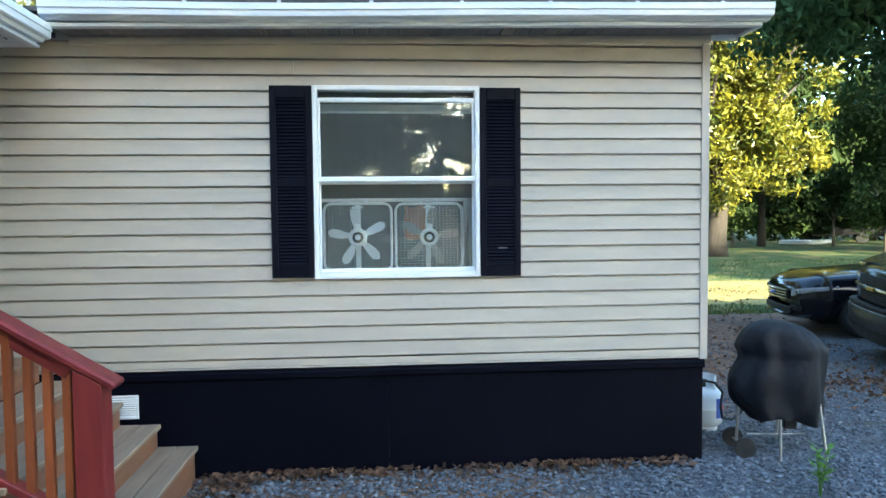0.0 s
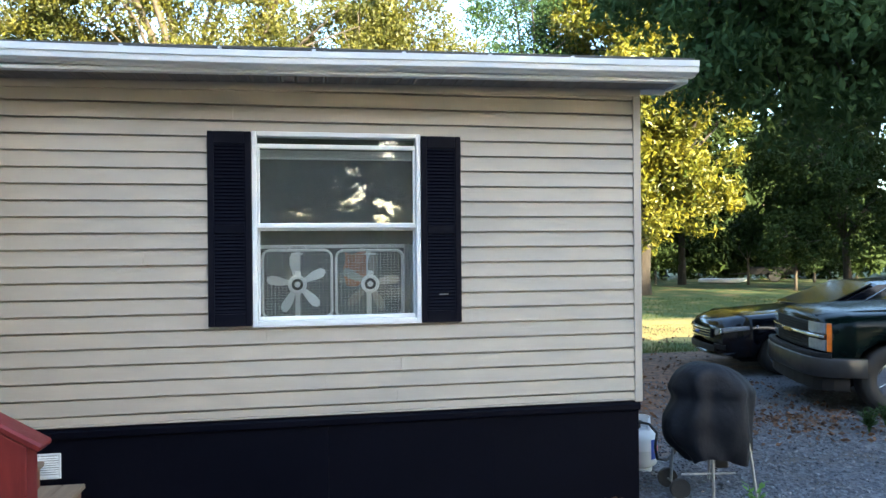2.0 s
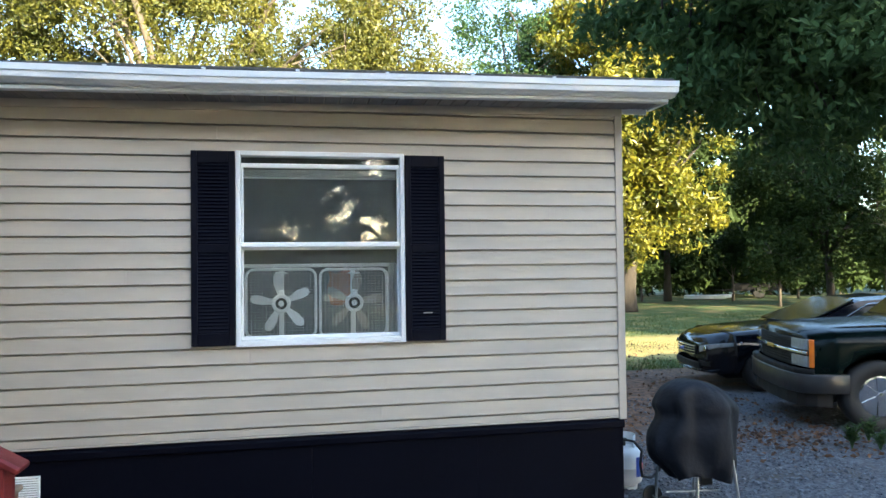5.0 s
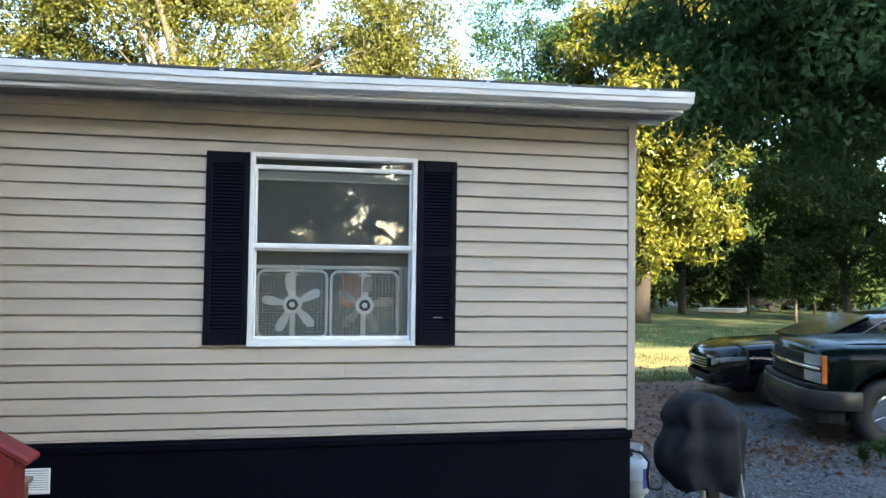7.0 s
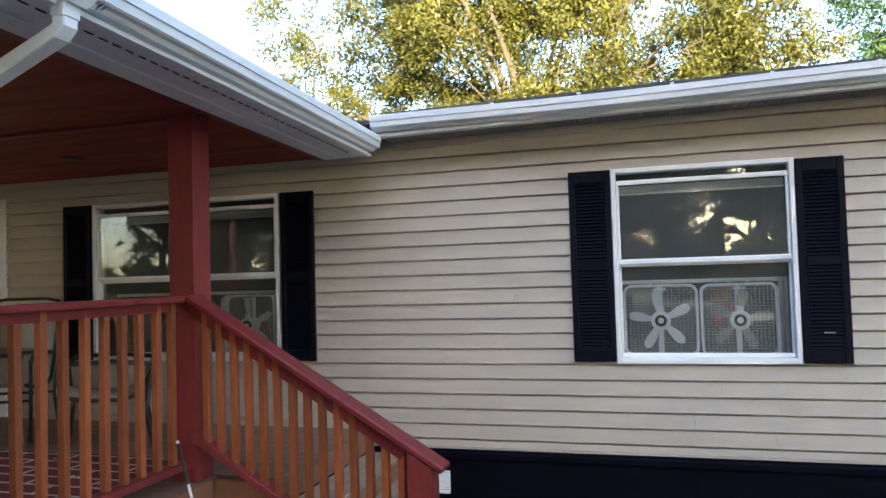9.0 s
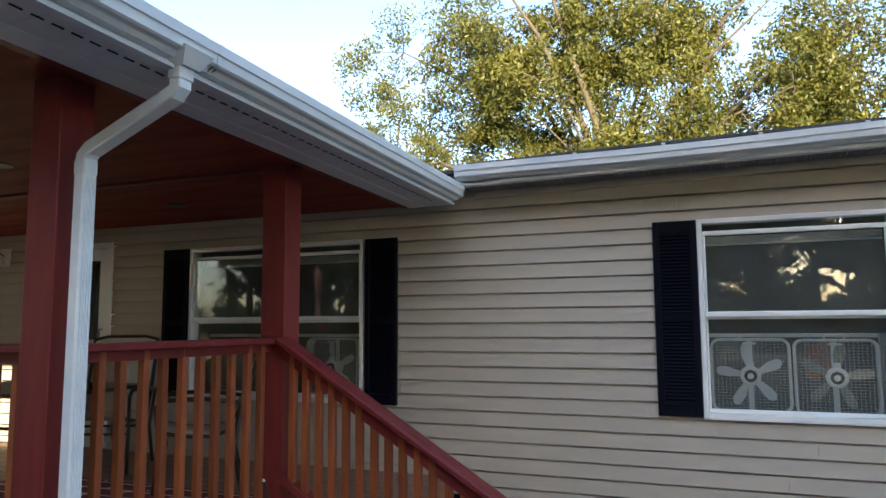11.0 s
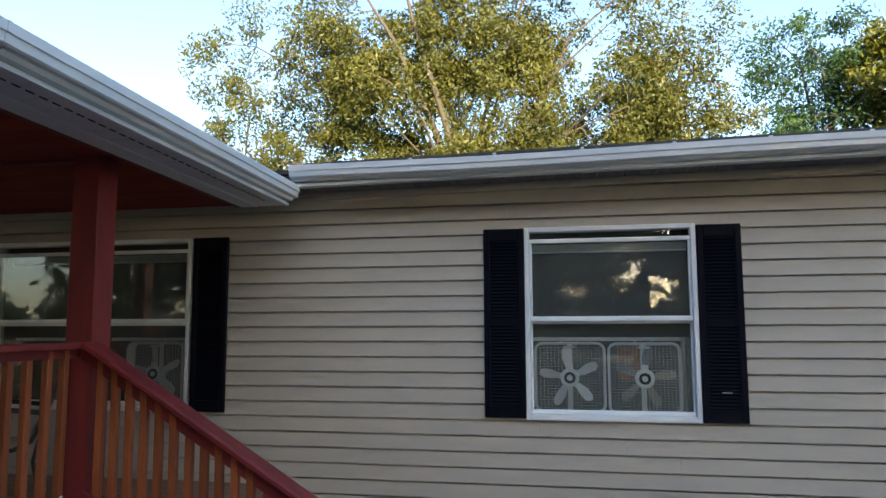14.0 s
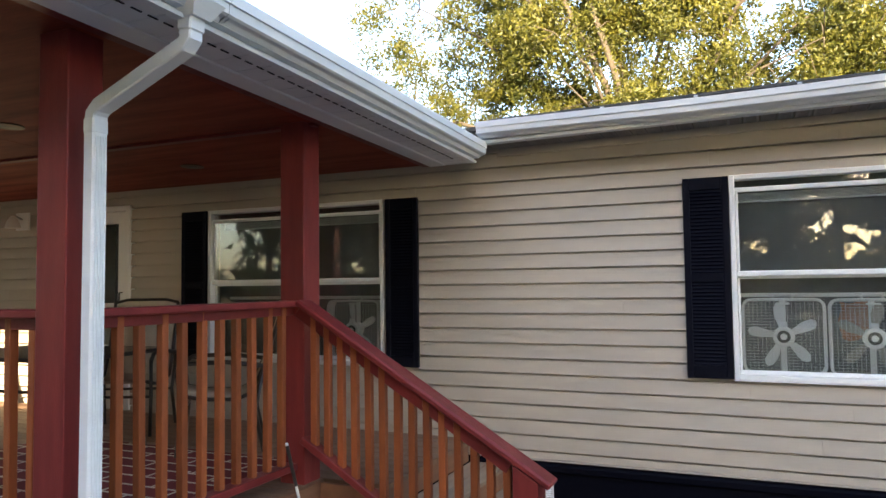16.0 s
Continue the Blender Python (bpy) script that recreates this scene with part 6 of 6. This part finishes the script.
# crown carried up high to keep bright sky out of the sedan's windscreen
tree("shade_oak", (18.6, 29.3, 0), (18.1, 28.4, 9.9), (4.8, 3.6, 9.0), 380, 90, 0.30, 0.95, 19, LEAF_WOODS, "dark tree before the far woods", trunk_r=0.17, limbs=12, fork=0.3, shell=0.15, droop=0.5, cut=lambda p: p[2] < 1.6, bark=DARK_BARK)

# woods across the lawn
for i in range(20):
    x, y = -36 + i * 4.9, 47 - abs(i - 7) * 1.5 - (i % 2) * 4
    h, w = 10.5 + 1.2 * math.sin(i * 2.1), 5.0
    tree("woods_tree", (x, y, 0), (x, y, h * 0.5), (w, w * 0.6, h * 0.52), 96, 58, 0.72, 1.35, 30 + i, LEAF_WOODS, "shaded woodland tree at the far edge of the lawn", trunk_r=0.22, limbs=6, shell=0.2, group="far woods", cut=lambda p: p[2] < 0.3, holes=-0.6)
# slender growth in front of the woods
for i, (x, y, h) in enumerate(((17.5, 30, 3.6), (21.5, 28, 4.0), (26, 29, 4.4), (31, 25, 4.2), (20.5, 23, 3.4), (25, 22, 4.4), (29, 20, 5.0), (15, 27, 3.2))):
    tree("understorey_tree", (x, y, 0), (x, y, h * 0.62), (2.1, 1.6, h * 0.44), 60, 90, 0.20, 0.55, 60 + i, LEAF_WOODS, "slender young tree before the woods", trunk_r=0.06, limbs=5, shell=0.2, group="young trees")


LANE = [(-32 + 6.1 * i, -26 - 3.0 * (i % 2) + 0.6 * math.sin(i * 1.7), (19.3 if i < 8 else 24.0) + 0.5 * math.sin(i * 2.3), 5.2) for i in range(-2, 13)]
# three more to the west, added to cut low sky light on the porch
LANE += [(-25, -17, 17.0, 5.0), (-27, -9, 16.0, 5.0), (-26, -1, 15.0, 4.6)]
# second row, added where sun leaked between the first row's crowns
LANE += [(-22 + 6.3 * i, -35 + 1.2 * math.sin(i * 2.9), (21.5 if i < 6 else 25.5) + 0.5 * math.sin(i), 5.6) for i in range(9)]
for i, (x, y, h, w) in enumerate(LANE):
    tree("lane_tree", (x, y, 0), (x, y, h * 0.53), (w, w * 0.75, h * 0.47), 330, 110 if abs(x) < 7 and y > -33 else 45, 0.38 if abs(x) < 7 and y > -33 else 0.70, 1.2, 80 + i, LEAF_LANE, "tall leafy tree out of view, added to shade the house", trunk_r=0.22, limbs=9, shell=0.1, group="trees across the lane", cut=in_gap, holes=-0.75)
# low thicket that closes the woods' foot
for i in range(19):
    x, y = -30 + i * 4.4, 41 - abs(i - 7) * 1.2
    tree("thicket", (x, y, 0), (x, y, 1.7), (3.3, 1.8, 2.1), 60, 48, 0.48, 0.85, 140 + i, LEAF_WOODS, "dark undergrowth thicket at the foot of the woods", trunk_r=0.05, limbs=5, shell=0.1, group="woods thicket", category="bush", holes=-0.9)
# added out of view: breaks up the sky mirrored in the window panes
for i in range(4):
    x, y = -7.5 + i * 4.6, -32.5 + (i % 2)
    tree("thicket", (x, y, 0), (x, y, 3.6), (3.4, 1.6, 3.4), 120, 60, 0.24, 0.5, 220 + i, LEAF_LANE, "unseen leafy green thicket across the lane, added for the panes to mirror", trunk_r=0.06, limbs=5, shell=0.1, group="lane thicket", category="bush", holes=0.04)
for i in range(8):
    x, y = 9 + i * 5.2, 37 - 1.1 * i + (i % 2) * 1.3
    tree("thicket", (x, y, 0), (x, y, 2.3), (4.2, 1.8, 2.8), 80, 60, 0.42, 0.95, 200 + i, LEAF_WOODS, "dark undergrowth thicket where the lawn ends", trunk_r=0.05, limbs=5, shell=0.1, group="woods thicket", category="bush", holes=-0.9)
# added out of view: hides the sunlit ground band from the pane reflections
for i in range(17):
    x, y = -56 + i * 5.2, -40 + (i % 2)
    tree("thicket", (x, y, 0), (x, y, 2.0), (3.9, 1.8, 2.3), 80, 40, 0.65, 1.1, 170 + i, LEAF_LANE, "unseen undergrowth thicket added behind the lane trees to hide bright ground", trunk_r=0.06, limbs=5, shell=0.1, group="lane thicket", category="bush", holes=-0.9)


def sapling(m, n, h, label, mat=LEAF_SAP):
    s = thing("sapling", m, label, "plant", "low green plants")
    rr = np.random.default_rng(n)
    bm = bmesh.new()
    V, F = [], []
    for k in range(n):
        a = rr.random() * math.tau
        e = Vector((math.cos(a) * 0.10 * rr.random(), math.sin(a) * 0.10 * rr.random(), h * rr.uniform(0.7, 1.0)))
        part("stem", tube([(0, 0, 0), e * 0.5 + Vector((0, 0, 0.02)), e], [0.005, 0.004, 0.002], 5), mat, s)
        for j in range(7):
            u = 0.35 + 0.65 * j / 6
            p = e * u
            b = rr.random() * math.tau
            d = Vector((math.cos(b), math.sin(b), 0.55)).normalized()
            L = 0.085 * (1.15 - 0.4 * u)
            sdir = d.cross(Vector((0, 0, 1))).normalized()
            i0 = len(V)
            V += [tuple(p), tuple(p + d * L * 0.5 + sdir * L * 0.24), tuple(p + d * L), tuple(p + d * L * 0.5 - sdir * L * 0.24)]
            F.append((i0, i0 + 1, i0 + 2, i0 + 3))
    ob = new("leaves", quads_mesh("leaves", V, F, mat))
    ob.parent = s
    return s


sapling(pose(2.66, -0.78, 0), 6, 0.36, "bright green young shoot growing from the gravel")
sapling(pose(5.40, 1.38, 0), 16, 0.24, "low green weed clump beside the drive", LEAF_DARK)
sapling(pose(5.62, 1.25, 0), 12, 0.20, "low green weed clump beside the drive", LEAF_DARK)
sapling(pose(5.75, 1.55, 0), 12, 0.27, "low green weed clump beside the drive", LEAF_DARK)


# ---------------------------------------------------------------- far lawn things
def skiff(m):
    s = thing("white_boat", m, "white flat-bottomed boat lying on the far lawn", "boat")
    st = []
    for x, w, z in ((-2.0, 0.62, 0.42), (-1.0, 0.72, 0.42), (0.2, 0.72, 0.44), (1.2, 0.55, 0.48), (1.9, 0.20, 0.56)):
        st.append((x, [(0.1, 0.06 + (0.18 if x > 1.5 else 0), 0), (w * 0.8, 0.06 + (0.18 if x > 1.5 else 0), 0), (w, z, 0), (w * 0.92, z + 0.01, 0), (w * 0.7, z - 0.04, 0)]))
    part("hull", loft(st), TANKWHITE, s)
    part("bench", box(-0.6, -0.3, -0.6, 0.6, 0.38, 0.42, 0.006), TANKWHITE, s)
    for y in (-0.4, 0.4):
        part("support", box(-1.2, 1.0, y - 0.05, y + 0.05, 0.0, 0.065, 0.005), RISER, s)


skiff(pose(21.6, 30.4, 0.0, 0, 0, -35) @ Matrix.Diagonal((0.62, 0.7, 0.5, 1)))


def utility_trailer(m):
    t = thing("utility_trailer", m, "low dark utility trailer on the far lawn", "trailer")
    part("bed", box(-1.3, 1.3, -0.8, 0.8, 0.40, 0.47, 0.01), BLACKTRIM, t)
    for y in (-0.8, 0.77):
        part("side_rail", box(-1.3, 1.3, y, y + 0.03, 0.47, 0.78, 0.005), BLACKTRIM, t)
    for y in (-0.92, 0.92):
        w = part("wheel", lathe([(0.12, -0.09), (0.28, -0.09), (0.31, -0.05), (0.31, 0.05), (0.28, 0.09), (0.12, 0.09)], 24, m=pose(0, y, 0.31, 90)), RUBBER, t)
        part("rim", lathe([(0.0, -0.03), (0.12, -0.05), (0.12, 0.05), (0.0, 0.03)], 16, m=pose(0, y, 0.31, 90)), TANKWHITE, w)
    part("tongue", beam((-1.3, 0, 0.43), (-2.3, 0, 0.38), 0.08, 0.06), BLACKTRIM, t)


utility_trailer(pose(25.0, 31.0, 0.0, 0, 0, -32))


def lawn_ornament(m):
    """The dark object by the sunny strip, half behind the corner."""
    s = thing("tree_stump", m, "dark weathered stump at the edge of the lawn", "stump")
    part("bole", lathe([(0.20, 0.0), (0.15, 0.06), (0.13, 0.20), (0.14, 0.30), (0.12, 0.32), (0.0, 0.325)], 12), BARK, s)


lawn_ornament(pose(5.28, 6.9, 0))


# ---------------------------------------------------------------- scatter on the ground
def gravel():
    rr = np.random.default_rng(21)
    oct_v = np.array([(1, 0, 0), (0, 1, 0), (-1, 0, 0), (0, -1, 0), (0, 0, 1), (0, 0, -1), (0.6, 0.6, 0.5), (-0.6, -0.6, 0.5)], float)
    faces = [(0, 6, 4), (6, 1, 4), (1, 2, 4), (2, 7, 4), (7, 3, 4), (3, 0, 4), (0, 1, 6), (2, 3, 7), (1, 0, 5), (2, 1, 5), (3, 2, 5), (0, 3, 5)]
    V, F = [], []
    n = 15000
    xy = np.empty((n, 2))
    a, b = 9000, 3500
    xy[:a] = np.stack([rr.uniform(-1.6, 3.9, a), -0.02 - 1.35 * rr.random(a) ** 1.1], 1)
    xy[a:a + b] = np.stack([rr.uniform(2.28, 5.0, b), rr.uniform(-0.2, 2.2, b)], 1)
    xy[a + b:] = np.stack([rr.uniform(2.6, 7.5, n - a - b), rr.uniform(1.0, 4.5, n - a - b)], 1)
    for i in range(n):
        s = 0.009 + 0.013 * rr.random() ** 2
        sc = np.array([s * rr.uniform(0.8, 1.4), s * rr.uniform(0.8, 1.3), s * rr.uniform(0.5, 0.9)])
        ang = rr.random() * math.tau
        c, d = math.cos(ang), math.sin(ang)
        v = oct_v * sc
        v = np.stack([v[:, 0] * c - v[:, 1] * d, v[:, 0] * d + v[:, 1] * c, v[:, 2]], 1)
        v += np.array([xy[i, 0], xy[i, 1], s * 0.35])
        k = len(V)
        V += v.tolist()
        F += [(p + k, q + k, r + k) for p, q, r in faces]
    ob = new("gravel_stones", quads_mesh("gravel_stones", V, F, STONE))
    tagged(ob, "loose blue-grey crushed gravel over the drive", "gravel", kind="stuff")


gravel()


def dry_leaves():
    rr = np.random.default_rng(22)
    pts = []
    for k in range(420):
        pts.append((rr.uniform(-1.4, 2.1), -0.03 - 0.16 * rr.random() ** 1.6, 0.035))
    for k in range(130):
        pts.append((-1.35 + 0.35 * rr.random(), -0.05 - 0.75 * rr.random(), 0.03))
    for cx in (1.15, 1.35, -0.75, -0.55):
        for k in range(40):
            pts.append((cx + rr.normal() * 0.10, -0.04 - 0.08 * rr.random(), 0.045))
    for k in range(800):
        pts.append((rr.uniform(2.35, 6.0), rr.uniform(1.0, 6.4), 0.02))
    for k in range(500):
        pts.append((4.9 + rr.normal() * 0.55, 2.0 + rr.normal() * 0.35, 0.02))
    for k in range(350):
        pts.append((rr.uniform(4.6, 8.5), rr.uniform(6.2, 11.0), 0.03))
    pts = np.array(pts)
    V, F = leaf_quads(rr, pts, np.full(len(pts), 0.012), 1, 0.058, 0.0, 0.6, flat=0.75)
    ob = new("dry_leaves", quads_mesh("dry_leaves", V.tolist(), F.tolist(), LEAF_DRY))
    tagged(ob, "fallen brown and orange leaves along the skirting and drive", "leaves", kind="stuff")


dry_leaves()


def grass():
    rr = np.random.default_rng(23)
    n = 26000
    x = rr.uniform(4.4, 17.0, n)
    y = 7.1 + 13.0 * rr.random(n) ** 1.5
    # shorter blades over the brightened strip, so its painted sun colour shows
    h = rr.uniform(0.03, 0.085, n) * np.where((y > 8.2) & (y < 12.8), 0.3, 1.0)
    a = rr.random(n) * math.tau
    w = 0.008 + 0.006 * rr.random(n)
    dx, dy = np.cos(a) * w, np.sin(a) * w
    lx, ly = rr.normal(size=n) * 0.02, rr.normal(size=n) * 0.02
    z = np.array([ground_height(p, q) for p, q in zip(x, y)])
    V = np.stack([np.stack([x - dx, y - dy, z - 0.01], 1), np.stack([x + dx, y + dy, z - 0.01], 1), np.stack([x + lx, y + ly, z + h], 1)], 1).reshape(-1, 3)
    F = np.arange(n * 3).reshape(-1, 3)
    ob = new("grass", quads_mesh("grass", V.tolist(), F.tolist(), GRASSB))
    tagged(ob, "short green grass blades of the lawn", "grass", kind="stuff")


grass()
